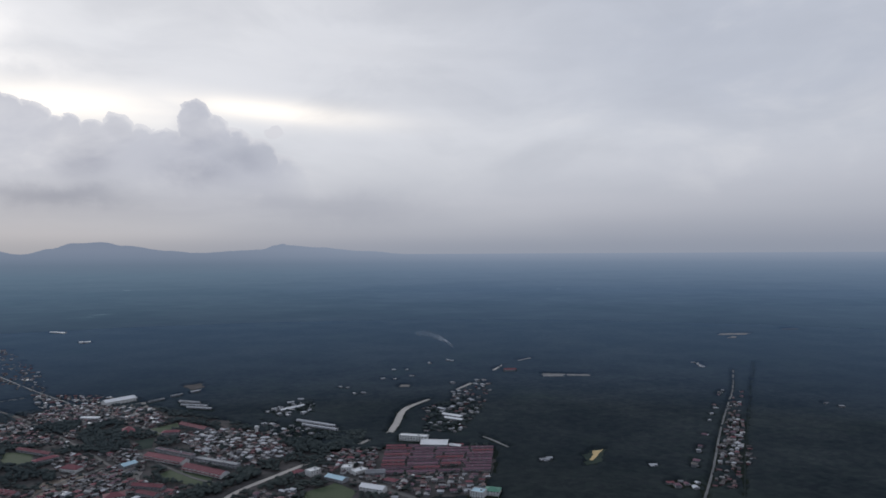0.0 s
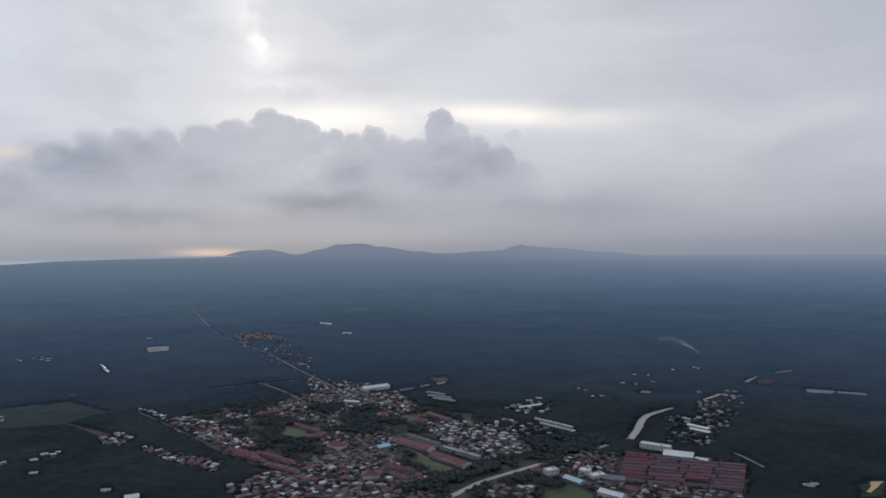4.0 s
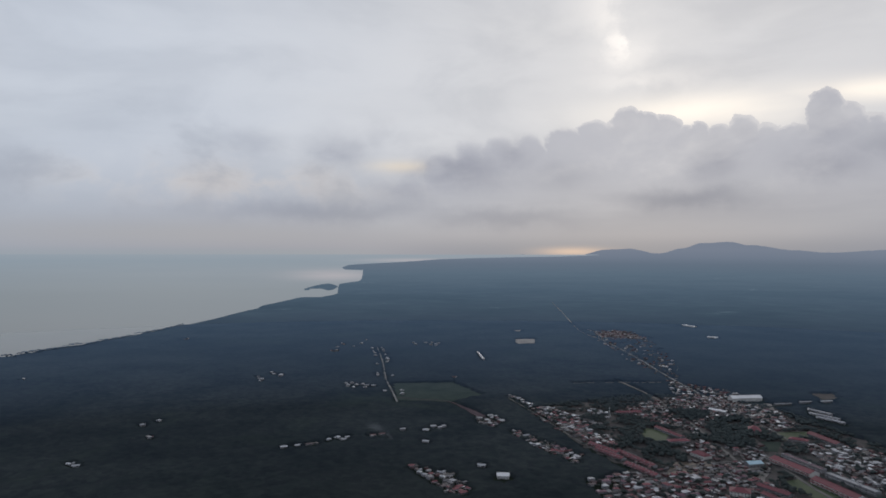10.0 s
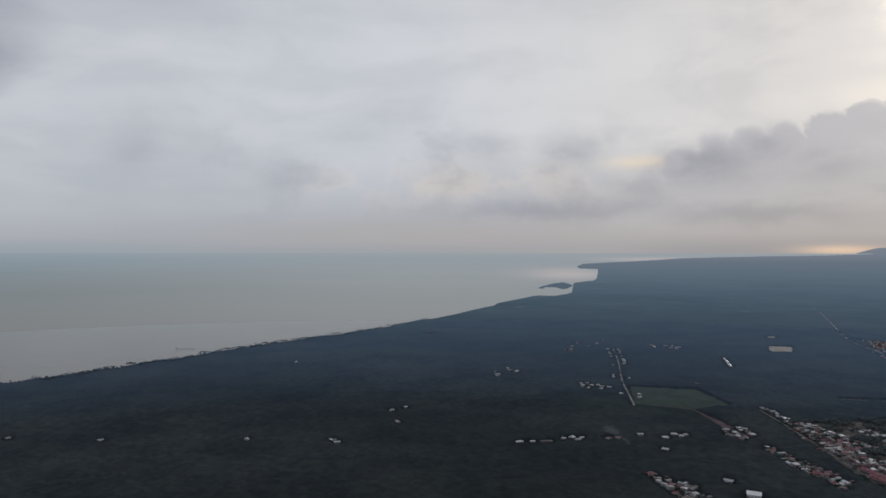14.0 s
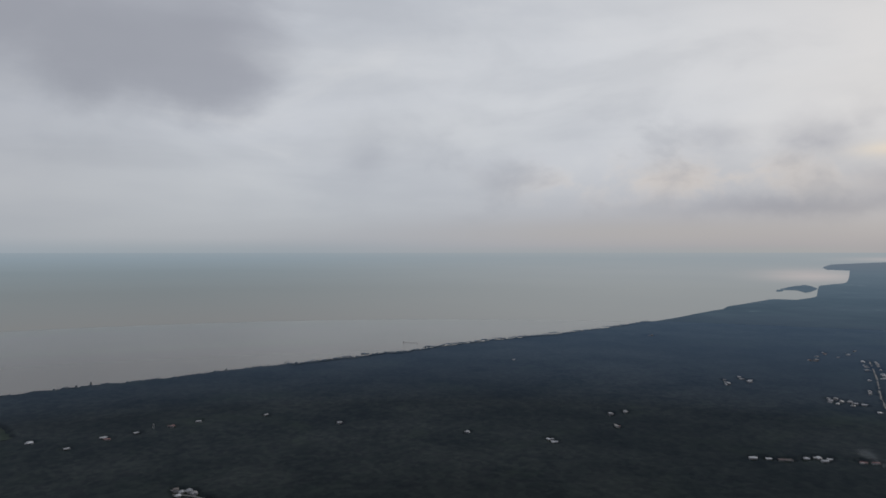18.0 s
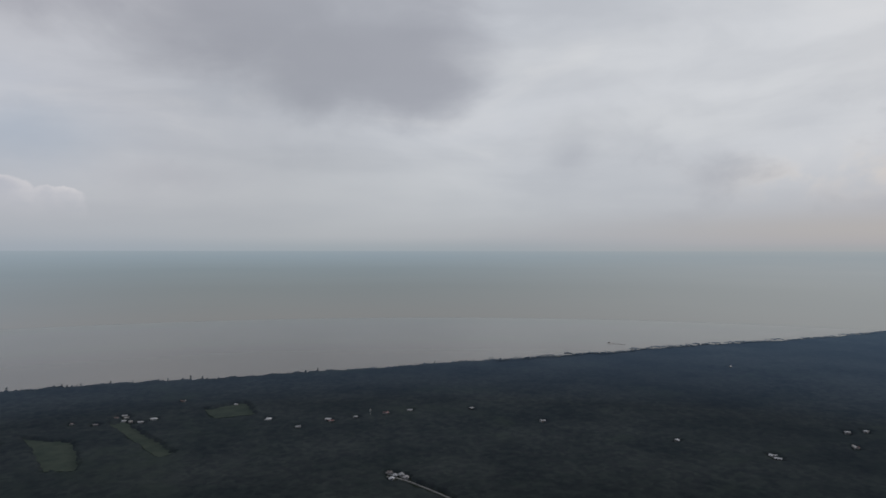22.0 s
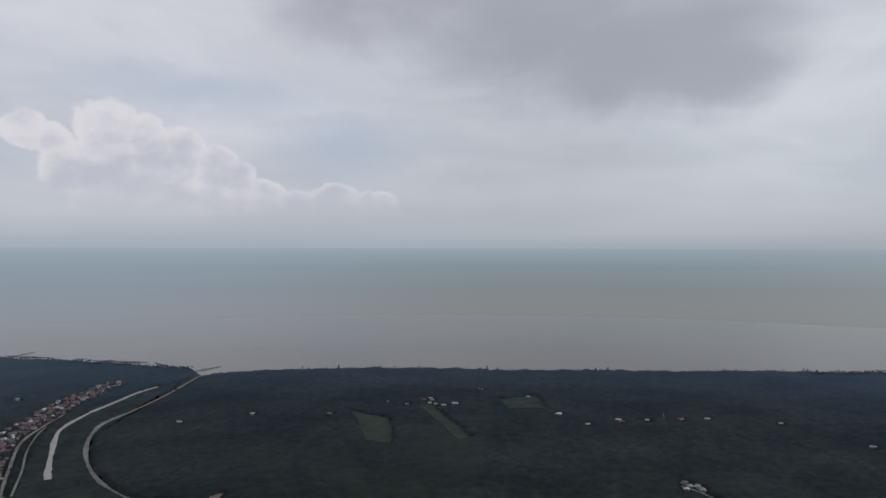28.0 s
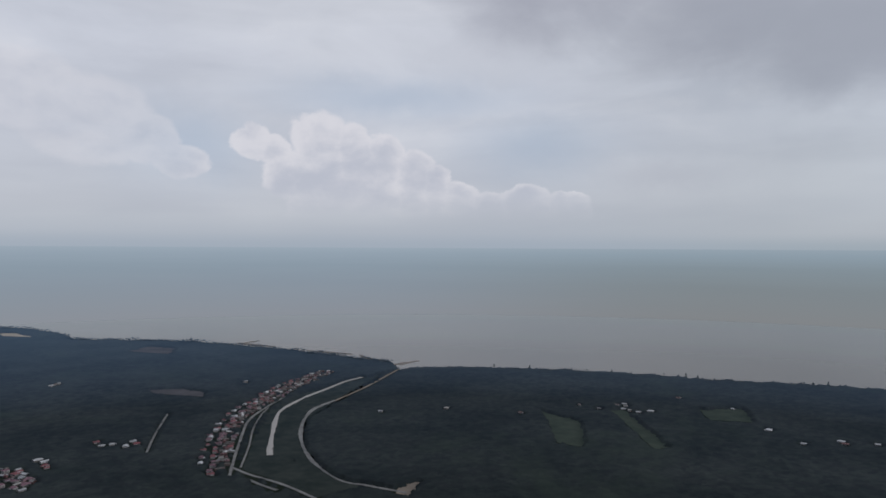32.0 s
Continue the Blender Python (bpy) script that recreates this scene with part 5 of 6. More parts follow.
scatter([(-1030, 530), (-969, 716), (-945, 699), (-1004, 527)], 10, [(-1018, 524), (-963, 712)], ("mixed", "zinc"))
scatter([(-772, 624), (-730, 653), (-712, 628), (-756, 611)], 7, [(-772, 624), (-721, 645)], ("red", "zinc"))
scatter([(-977, 753), (-933, 834), (-912, 815), (-951, 746)], 5, [(-968, 746), (-927, 828)], ("zinc",))
scatter([(-790, 630), (-721, 655), (-644, 624), (-657, 597), (-749, 617)], 12, [(-790, 630), (-639, 620)], ("red", "mixed"))
roadside([(-346, -924), (-402, -1049), (-460, -1154), (-524, -1245), (-622, -1346), (-748, -1468), (-827, -1518)], 11, 11, ("plum", "red", "zinc", "plum", "zinc"), 0.9)
roadside([(-357, -978), (-415, -1100), (-495, -1228), (-589, -1330), (-731, -1463)], 13, 16, ("red", "plum", "zinc"), 0.8)
scatter([(-111, -1118), (-131, -1124), (-143, -1050), (-124, -1011), (-102, -1028)], 14, [(-111, -1118), (-142, -1051)], ("red", "zinc", "plum"))
scatter([(-158, -1145), (-171, -1135), (-172, -1081), (-159, -1081)], 4, [(-158, -1145), (-172, -1081)], ("zinc", "red"))
scatter([(-245, -1188), (-305, -1162), (-295, -1130), (-241, -1149)], 6, [(-242, -1171), (-302, -1149)], ("zinc", "red"))
scatter([(-1078, -930), (-1090, -861), (-1156, -861), (-1144, -788), (-1101, -765), (-1083, -820), (-1030, -876)], 9, [(-1054, -909), (-1128, -777)], ("zinc", "mixed"))
for x, y in ((-918, -927), (-826, -1036), (-1182, -466), (-1194, -477), (-1262, -386), (-1294, -349), (-1270, -823), (-1338, -236), (-1268, -702), (-1169, -582), (-1131, -508), (-1221, -434), (-274, -1738), (-265, -1729), (-282, -1741),
             (-622, -1511), (-1965, 352), (-2500, 967), (-1624, 852), (-1608, 864), (-1569, 791), (-1291, 418), (-1307, 452), (-1202, 400), (-1184, 131), (-1127, 261), (-1110, 266), (778, 1410), (789, 1374), (155, 1036), (303, 1006),
             (158, 1043), (148, 1035), (-1527, 2733), (-1263, 2432), (-1285, 1168), (-1265, -92), (-715, -1095)):
    put_house(x, y, random.uniform(0, 180), random.choice(("zinc", "zinc", "mixed")))
for x, y in ((-921, -277), (-916, -268), (-918, -259), (-901, -268), (-909, -250)):
    put_house(x, y, 20, random.choice(("zinc", "mixed")))


def outbuildings(name, label, polys, spacing, share, seed):
    """Sheds, lean-tos and kitchen roofs that fill the plots, joined into one mesh."""
    rng = random.Random(seed)
    verts, faces = [], []
    for poly, along in polys:
        base = math.radians(span_of(*along)[1])
        xs, ys = [p[0] for p in poly], [p[1] for p in poly]
        for x0 in np.arange(min(xs), max(xs), spacing):
            for y0 in np.arange(min(ys), max(ys), spacing):
                x, y = x0 + rng.uniform(-0.4, 0.4) * spacing, y0 + rng.uniform(-0.4, 0.4) * spacing
                if rng.random() > share or not inside((x, y), poly) or is_built(x, y, 0.5):
                    continue
                a = base + rng.choice((0, math.pi / 2)) + rng.uniform(-0.12, 0.12)
                l, w, h = rng.uniform(2.2, 5.2), rng.uniform(1.6, 3.0), rng.uniform(2.2, 3.4)
                shape = (gable(-l, -w, l, w, h, w * 0.45, 0.3, 0.15), boxes((-l + 0.3, -w + 0.3, -0.3, l - 0.3, w - 0.3, h - 0.05)))
                c, sn = math.cos(a), math.sin(a)
                for v, f in shape:
                    b = len(verts)
                    verts += [lie(x + p[0] * c - p[1] * sn, y + p[0] * sn + p[1] * c, p[2]) for p in v]
                    faces += [tuple(b + i for i in t) for t in f]
                claim(x, y, 2.4, True, 1)
    return tagged(new(name, mesh_of(name, verts, faces, patchwork)), label, "sheds", kind="stuff")


STREET = [(-523, 936), (-493, 1008)]
outbuildings("town_sheds", "crowded small sheds and lean-tos of grey and rusty sheets between the houses", [
    ([(-576, 772), (-563, 848), (-509, 911), (-487, 977), (-353, 921), (-304, 832), (-345, 782), (-517, 731)], STREET),
    ([(-939, 1041), (-915, 1084), (-751, 1046), (-656, 949), (-708, 927), (-785, 956)], [(-887, 1022), (-708, 927)]),
    ([(-797, 1162), (-808, 1323), (-747, 1440), (-585, 1389), (-510, 1297), (-539, 1125), (-677, 1127)], [(-775, 1291), (-617, 1145)]),
    ([(-467, 1189), (-384, 1236), (-284, 1180), (-230, 1069), (-294, 1004), (-366, 1056)], [(-451, 1091), (-380, 1052)]),
    ([(-597, 1067), (-500, 1136), (-434, 1009), (-436, 891), (-505, 871)], STREET),
    ([(-179, 1085), (-103, 1107), (-97, 967), (-111, 893), (-178, 981)], [(-178, 979), (-135, 956)]),
    ([(-120, 960), (72, 1005), (52, 911), (-68, 875)], [(-40, 1042), (73, 1038)]),
    ([(-639, 932), (-541, 901), (-511, 986), (-447, 862), (-537, 836)], STREET)], 7.0, 0.72, 11)
outbuildings("village_sheds", "small grey and rusty sheds of the outlying villages", [
    ([(-916, 1541), (-764, 1512), (-715, 1512), (-685, 1356), (-816, 1397)], [(-984, 1628), (-834, 1493)]),
    ([(-795, 633), (-724, 658), (-641, 627), (-654, 594), (-747, 615)], [(-790, 630), (-639, 620)]),
    ([(-336, -938), (-404, -1087), (-487, -1235), (-619, -1383), (-780, -1515), (-769, -1452), (-624, -1324), (-502, -1207), (-423, -1073), (-351, -920)], [(-397, -1053), (-487, -1208)]),
    ([(-348, -953), (-415, -1100), (-495, -1228), (-589, -1330), (-840, -1557), (-844, -1505), (-619, -1314), (-499, -1199), (-398, -1015), (-356, -932)], [(-430, -1067), (-491, -1180)]),
    ([(-112, -1132), (-132, -1130), (-144, -1049), (-125, -1006), (-101, -1023)], [(-111, -1118), (-142, -1051)]),
    ([(348, 920), (466, 1175), (624, 1498), (516, 1174), (468, 1045), (376, 898)], [(385, 992), (484, 1212)]),
    ([(-956, 931), (-945, 956), (-890, 935), (-861, 882), (-908, 888)], [(-950, 925), (-862, 898)]),
    ([(-840, 902), (-747, 884), (-657, 864), (-635, 822), (-709, 837), (-808, 872)], [(-828, 892), (-649, 849)])], 8.0, 0.5, 12)
outbuildings("hamlet_sheds", "scattered grey sheds along the country road and the river", [
    ([(-42, 1384), (47, 1606), (110, 1691), (78, 1350), (25, 1179), (-37, 1203)], [(-1, 1327), (34, 1303)]),
    ([(-1727, 2307), (-1586, 2385), (-1386, 2234), (-1033, 1785), (-879, 1533), (-1006, 1607), (-1482, 2047)], [(-1753, 2283), (-1494, 2082)]),
    ([(-1727, 2307), (-1620, 2420), (-1480, 2310), (-1386, 2234), (-1494, 2120)], [(-1753, 2283), (-1494, 2082)])], 13.0, 0.3, 13)


# ---- woods ----
def icosphere(levels):
    bm = bmesh.new()
    bmesh.ops.create_icosphere(bm, subdivisions=levels, radius=1.0)
    bm.verts.ensure_lookup_table()
    v = np.array([tuple(p.co) for p in bm.verts])
    f = np.array([[q.index for q in p.verts] for p in bm.faces])
    bm.free()
    return v, f


def crown_shape(seed, levels):
    """A lumpy broadleaf crown, flat below."""
    v, f = icosphere(levels)
    out = []
    for p in v:
        q = Vector(p)
        k = 1 + 0.55 * noise.noise(q * 1.6 + Vector((seed * 3.1, 0, 0))) + 0.25 * noise.noise(q * 3.7 + Vector((0, seed * 1.7, 0)))
        out.append((p[0] * k, p[1] * k, max(p[2], -0.35) * k * (0.55 if levels == 1 else 0.75)))
    return np.array(out), f


def grove(name, label, shapes, places, sizes, heights, material):
    """Many crowns as one mesh. places: n x 2, on the plain."""
    n = len(places)
    rng = np.random.default_rng(len(name) + n)
    which = rng.integers(0, len(shapes), n)
    turn = rng.uniform(0, 2 * np.pi, n)
    all_v, all_f, base = [], [], 0
    d = np.hypot(places[:, 0], places[:, 1])
    r = np.where(d > FAR, FAR + SPREAD * (1 - np.exp(-(d - FAR) / SPREAD)), d)
    k = r / d
    foot = np.stack([places[:, 0] * k, places[:, 1] * k, EYE * (1 - k)], 1)
    for s, (v, f) in enumerate(shapes):
        pick = np.where(which == s)[0]
        if not len(pick):
            continue
        c, sn = np.cos(turn[pick])[:, None], np.sin(turn[pick])[:, None]
        size = (sizes[pick] * k[pick])[:, None]
        x, y, z = v[None, :, 0] * size, v[None, :, 1] * size, v[None, :, 2] * size
        out = np.stack([x * c - y * sn, x * sn + y * c, z + (heights[pick] * k[pick])[:, None]], 2) + foot[pick][:, None, :]
        all_v.append(out.reshape(-1, 3))
        all_f.append((f[None] + (base + np.arange(len(pick))[:, None, None] * len(v))).reshape(-1, 3))
        base += len(pick) * len(v)
    v, f = np.concatenate(all_v), np.concatenate(all_f)
    me = bpy.data.meshes.new(name)
    me.vertices.add(len(v))
    me.vertices.foreach_set("co", v.astype(np.float32).ravel())
    me.loops.add(f.size)
    me.loops.foreach_set("vertex_index", f.astype(np.int32).ravel())
    me.polygons.add(len(f))
    me.polygons.foreach_set("loop_start", np.arange(0, f.size, 3, dtype=np.int32))
    me.materials.append(material)
    me.update(calc_edges=True)
    return tagged(new(name, me), label, "woods", kind="stuff")


COAST_AT = np.array([coast(a) for a in np.arange(-60, 185, 0.1)])


def lattice(x, y, step, seed):
    """Smooth random heights, 0 to 1, with bumps of about one step."""
    table = np.random.default_rng(seed).uniform(0, 1, (256, 256))
    u, v = x / step, y / step
    i, j = np.floor(u).astype(int), np.floor(v).astype(int)
    f, g = u - i, v - j
    f, g = f * f * (3 - 2 * f), g * g * (3 - 2 * g)
    at = lambda a, b: table[a % 256, b % 256]
    return (at(i, j) * (1 - f) + at(i + 1, j) * f) * (1 - g) + (at(i, j + 1) * (1 - f) + at(i + 1, j + 1) * f) * g


def canopy(name, label, near, far, step, high, bump, seed):
    """The closed roof of leaves of the plantations, with a clearing wherever the plan has one."""
    azs = np.arange(-38.0, 178.0, math.degrees(step / ((near + far) / 2)))
    ds = np.arange(near, far + step, step)
    a, d = np.meshgrid(azs, ds, indexing="ij")
    jitter = np.random.default_rng(seed)
    a = a + jitter.uniform(-0.25, 0.25, a.shape) * (azs[1] - azs[0])
    d = d + jitter.uniform(-0.25, 0.25, d.shape) * step
    x, y = -np.sin(np.radians(a)) * d, np.cos(np.radians(a)) * d
    shore = COAST_AT[np.clip(((a + 60) / 0.1).astype(int), 0, len(COAST_AT) - 1)]
    i, j = ((x + HALF) / CELL).astype(int), ((y + HALF) / CELL).astype(int)
    ok = (i >= 0) & (j >= 0) & (i < WIDE) & (j < WIDE)
    bare = np.zeros(a.shape, bool)
    bare[ok] = taken[i[ok], j[ok]]
    bare |= d > shore - 3
    z = high * (0.8 + 0.4 * lattice(x, y, 60.0, seed)) + bump * (lattice(x, y, 9.0, seed + 1) - 0.5) + 0.6 * bump * (lattice(x, y, 4.7, seed + 2) - 0.5)
    if near > 1000:
        z[:, 0] -= 3.0              # its near edge dips under the nearer woods
        z[:, 1] -= 0.8
    z[bare] = -0.6
    keep = ~bare
    used = keep[:-1, :-1] | keep[1:, :-1] | keep[:-1, 1:] | keep[1:, 1:]
    p, q = np.nonzero(used)
    n = len(ds)
    quads = np.stack([p * n + q, p * n + q + 1, (p + 1) * n + q + 1, (p + 1) * n + q], 1)
    me = bpy.data.meshes.new(name)
    v = np.stack([x.ravel(), y.ravel(), z.ravel()], 1)
    me.vertices.add(len(v))
    me.vertices.foreach_set("co", v.astype(np.float32).ravel())
    me.loops.add(quads.size)
    me.loops.foreach_set("vertex_index", quads.astype(np.int32).ravel())
    me.polygons.add(len(quads))
    me.polygons.foreach_set("loop_start", np.arange(0, quads.size, 4, dtype=np.int32))
    me.polygons.foreach_set("use_smooth", np.ones(len(quads), bool))
    me.materials.append(roofleaf)
    me.update(calc_edges=True)
    return tagged(new(name, me), label, "woods", kind="stuff")


BROAD = [crown_shape(s, 2) for s in range(5)]
LUMP = [crown_shape(s + 9, 1) for s in range(6)]
rng = np.random.default_rng(5)
canopy("near_canopy", "closed dark canopy of the near plantations", 780, 1262, 3.6, 4.4, 1.3, 21)
canopy("plantation_canopy", "closed dark canopy of the plantations", 1240, 1920, 6.0, 4.4, 1.2, 21)
canopy("far_canopy", "closed dark canopy of the far plantations", 1890, FAR - 8, 11.0, 4.4, 0.9, 21)


def plot_places(polys, spacing, keep, seed, anywhere=False):
    """Places for trees inside outlines, in clumps, clear of what is built."""
    rng, out = random.Random(seed), []
    for poly in polys:
        xs, ys = [p[0] for p in poly], [p[1] for p in poly]
        for x0 in np.arange(min(xs), max(xs), spacing):
            for y0 in np.arange(min(ys), max(ys), spacing):
                x, y = x0 + rng.uniform(-0.45, 0.45) * spacing, y0 + rng.uniform(-0.45, 0.45) * spacing
                clump = 0.5 + 0.9 * noise.noise(Vector((x / 34.0, y / 34.0, seed)))
                if inside((x, y), poly) and (clump > 0.32 if anywhere else clump > 1 - keep and not is_built(x, y, 0.8)):
                    out.append((x, y))
    return np.array(out)


TOWN = [(-933, 1060), (-867, 1306), (-747, 1440), (-597, 1417), (-370, 1264), (-228, 1104), (-137, 1097), (73, 1122), (73, 1018), (45, 899), (-517, 731), (-574, 864), (-698, 914)]
spots = np.concatenate([plot_places([TOWN], 6.0, 0.62, 3), plot_places(PLOTS, 7.5, 0.6, 4)])
grove("garden_trees", "dark garden trees and palms between the houses", LUMP, spots, rng.uniform(2.2, 4.4, len(spots)), rng.uniform(2.2, 5.0, len(spots)), leaf)
spots = plot_places(BELTS, 6.0, 1.0, 6, True)
bank_line = np.array([tuple(p) for p in smooth_line(RIVER[:5], 6.0)])
spots = np.array([p for p in spots if np.hypot(*(bank_line - p).T).min() > 17])
grove("tree_belts", "tall dark trees between the quarters of the town", BROAD, spots, rng.uniform(2.2, 4.0, len(spots)), rng.uniform(2.6, 6.0, len(spots)), leaf)


def shore_places(from_az, to_az, step, deep, seed):
    """Places for the uneven row of trees that edges the land against the sea."""
    rng, out, a = random.Random(seed), [], from_az
    while a < to_az:
        d = coast(a)
        if d < FAR:
            for _ in range(2):
                out.append(polar(a + rng.uniform(-0.05, 0.05), d - 4 - deep * rng.random() ** 1.5))
        a += math.degrees(step / d)
    return np.array(out)


spots = np.concatenate([shore_places(66.0, 98.0, 8.0, 40, 1), shore_places(146.0, 178.0, 9.0, 40, 2)])
swell = lattice(spots[:, 0], spots[:, 1], 38.0, 77)
grove("shore_woods", "uneven edge of tall trees along the shore", LUMP, spots, rng.uniform(3.0, 5.0, len(spots)), 4.0 + 6.0 * swell ** 1.5 + rng.uniform(0, 2.0, len(spots)), leaf)
spots = shore_places(98.0, 146.0, 9.0, 26, 3)
swell = lattice(spots[:, 0], spots[:, 1], 30.0, 78)
grove("low_shore_woods", "low uneven edge of trees along the shore", LUMP, spots, rng.uniform(1.8, 3.2, len(spots)), 3.2 + 2.6 * swell ** 2 + rng.uniform(0, 1.0, len(spots)), leaf)


# ---- hills, headland, island ----
def ridge(name, label, profile, base, seed):
    """A far wooded ridge. profile: azimuth and height over the horizon in metres."""
    verts, faces = [], []
    a0, a1, rows = profile[0][0], profile[-1][0], 12
    n = int((a1 - a0) / 0.12)
    for i in range(n + 1):
        a = a0 + (a1 - a0) * i / n
        for (p0, h0), (p1, h1) in zip(profile, profile[1:]):
            if p0 <= a <= p1:
                u = (a - p0) / (p1 - p0)
                u = u * u * (3 - 2 * u)
                h = h0 * (1 - u) + h1 * u
        h += 3.0 * noise.noise(Vector((a * 1.3, seed, 0))) + 1.2 * noise.noise(Vector((a * 5.0, seed, 0)))
        for k in range(rows + 1):
            u = k / rows
            bulge = math.sin(u * math.pi / 2)
            d = base + 110 * u
            z = EYE - 26 + (h + 26) * bulge + 3 * noise.noise(Vector((a * 2.1, u * 3, seed))) * u * (1 - u) * 4
            x, y = polar(a, d)
            verts.append((x, y, z))
    for i in range(n):
        for k in range(rows):
            p = i * (rows + 1) + k
            faces.append((p, p + 1, p + rows + 2, p + rows + 1))
    # the hills take the far plain's glow, haze painted in
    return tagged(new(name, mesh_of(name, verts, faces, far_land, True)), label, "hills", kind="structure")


K = 4860 * math.tan(radians(1.0))          # metres for one degree at the far ridge
ridge("hill_range", "blue-grey wooded hills on the horizon", [(a, h * K) for a, h in ((-4, -0.3), (2.6, -0.07), (6.4, 0.22), (10.5, 0.55), (12.6, 0.72), (13.0, 0.84), (13.6, 0.70), (14.8, 0.36), (19.7, 0.12), (21.6, 0.30), (24.8, 0.70), (26.2, 0.95), (28.2, 0.86), (29.6, 0.45), (31.3, 0.05), (33.7, 0.44), (35.4, 0.36), (37.6, -0.10), (41.2, -0.12), (42.0, -0.02), (43.0, -0.16), (47, -0.4))], 4790, 2.0)


def islet(name, label, ring, high, seed, crest):
    """A low wooded piece of land in the sea. ring: azimuth and distance; crest: azimuth of its hump."""
    n = len(ring)
    pts = []
    for k in range(n):
        for i in range(6):
            u = i / 6
            pts.append((ring[k][0] * (1 - u) + ring[(k + 1) % n][0] * u, ring[k][1] * (1 - u) + ring[(k + 1) % n][1] * u))
    ca, cd = sum(p[0] for p in pts) / len(pts), sum(p[1] for p in pts) / len(pts)
    verts, faces, m = [], [], len(pts)
    for s, z in ((1.0, -3.0), (0.97, high * 0.5), (0.8, high * 0.9), (0.4, high * 1.1)):
        for a, d in pts:
            a2, d2 = ca + (a - ca) * s, cd + (d - cd) * s
            verts.append(lie(*polar(a2, d2), z * (0.35 + 0.75 * math.exp(-((a2 - crest) / 0.75) ** 2)) * (1 + 0.35 * noise.noise(Vector((a2 * 9, d2 * 0.01, seed))))))
    verts.append(lie(*polar(ca, cd), high))
    for r in range(3):
        for k in range(m):
            j = (k + 1) % m
            faces.append((r * m + k, r * m + j, (r + 1) * m + j, (r + 1) * m + k))
    for k in range(m):
        faces.append((3 * m + k, 3 * m + (k + 1) % m, 4 * m))
    # islets share the far land's glowing haze colours
    return tagged(new(name, mesh_of(name, verts, faces, far_land, True)), label, "land", kind="structure")


islet("island", "small dark wooded island in the bay", [(59.72, 6420), (59.36, 6300), (58.6, 6330), (58.0, 5990), (57.62, 6180), (57.25, 6600), (57.6, 6790), (58.5, 6750), (59.2, 6650)], 25, 2.0, 58.2)
islet("rock_island", "flat dark rock awash in the bay", [(60.0, 6130), (59.75, 6080), (59.48, 6190), (59.75, 6240)], 7, 5.0, 59.7)


# ---- single things ----
def tube(points, radii, sides=6):
    """A bent, tapering round bar."""
    verts, faces = [], []
    for p, r in zip(points, radii):
        verts += [(p[0] + r * math.cos(2 * math.pi * k / sides), p[1] + r * math.sin(2 * math.pi * k / sides), p[2]) for k in range(sides)]
    for i in range(len(points) - 1):
        for k in range(sides):
            j = (k + 1) % sides
            faces.append((i * sides + k, i * sides + j, (i + 1) * sides + j, (i + 1) * sides + k))
    faces.append(tuple(range(len(verts) - sides, len(verts))))
    return verts, faces


def water_tower(x, y):
    ob = tagged(new("water_tower"), "white concrete water tower with a wide tank above the roofs", "water tower")
    ob.matrix_basis = pose(*lie(x, y))
    part("shaft", mesh_of("shaft", *tube([(0, 0, -0.5), (0, 0, 5), (0, 0, 9.5)], [2.9, 2.4, 2.6], 16), whitewash, True), ob)
    part("tank", mesh_of("tank", *tube([(0, 0, 8.6), (0, 0, 9.6), (0, 0, 13.2), (0, 0, 13.5)], [2.8, 4.0, 4.0, 3.4], 20), whitewash), ob)
    part("roof_cap", mesh_of("roof_cap", *tube([(0, 0, 13.5), (0, 0, 14.4)], [3.5, 0.6], 16), white_sheet), ob)
    part("door", DOOR, ob, at=pose(0, -2.9, 0))
    for z in (3.0, 5.5):
        part("window", PANE, ob, at=pose(0, -2.6, z))
    claim(x, y, 8)


def mast(x, y, high):
    """A lattice telephone mast."""
    ob = tagged(new("phone_mast"), "slim grey steel lattice mast above the houses", "mast")
    ob.matrix_basis = pose(*lie(x, y))
    leg = mesh_of("leg", *tube([(1.4, 1.4, -0.3), (0.35, 0.35, high)], [0.14, 0.09], 5), steel)
    for k in range(4):
        part("leg", leg, ob, at=pose(0, 0, 0, 0, 0, 90 * k))
    for k in range(8):
        z = high * (k + 0.5) / 8
        w = 1.4 - 1.05 * z / high
        brace = mesh_of("brace", *boxes((-w, -w - 0.05, z, w, -w + 0.05, z + 0.12), (-w, w - 0.05, z, w, w + 0.05, z + 0.12), (-w - 0.05, -w, z, -w + 0.05, w, z + 0.12), (w - 0.05, -w, z, w + 0.05, w, z + 0.12)), steel)
        part("brace", brace, ob)
    panel = mesh_of("antenna", *boxes((0.5, -0.2, high - 3.2, 0.75, 0.2, high - 0.6)), whitewash)
    for k in range(3):
        part("antenna", panel, ob, at=pose(0, 0, 0, 0, 0, 120 * k))


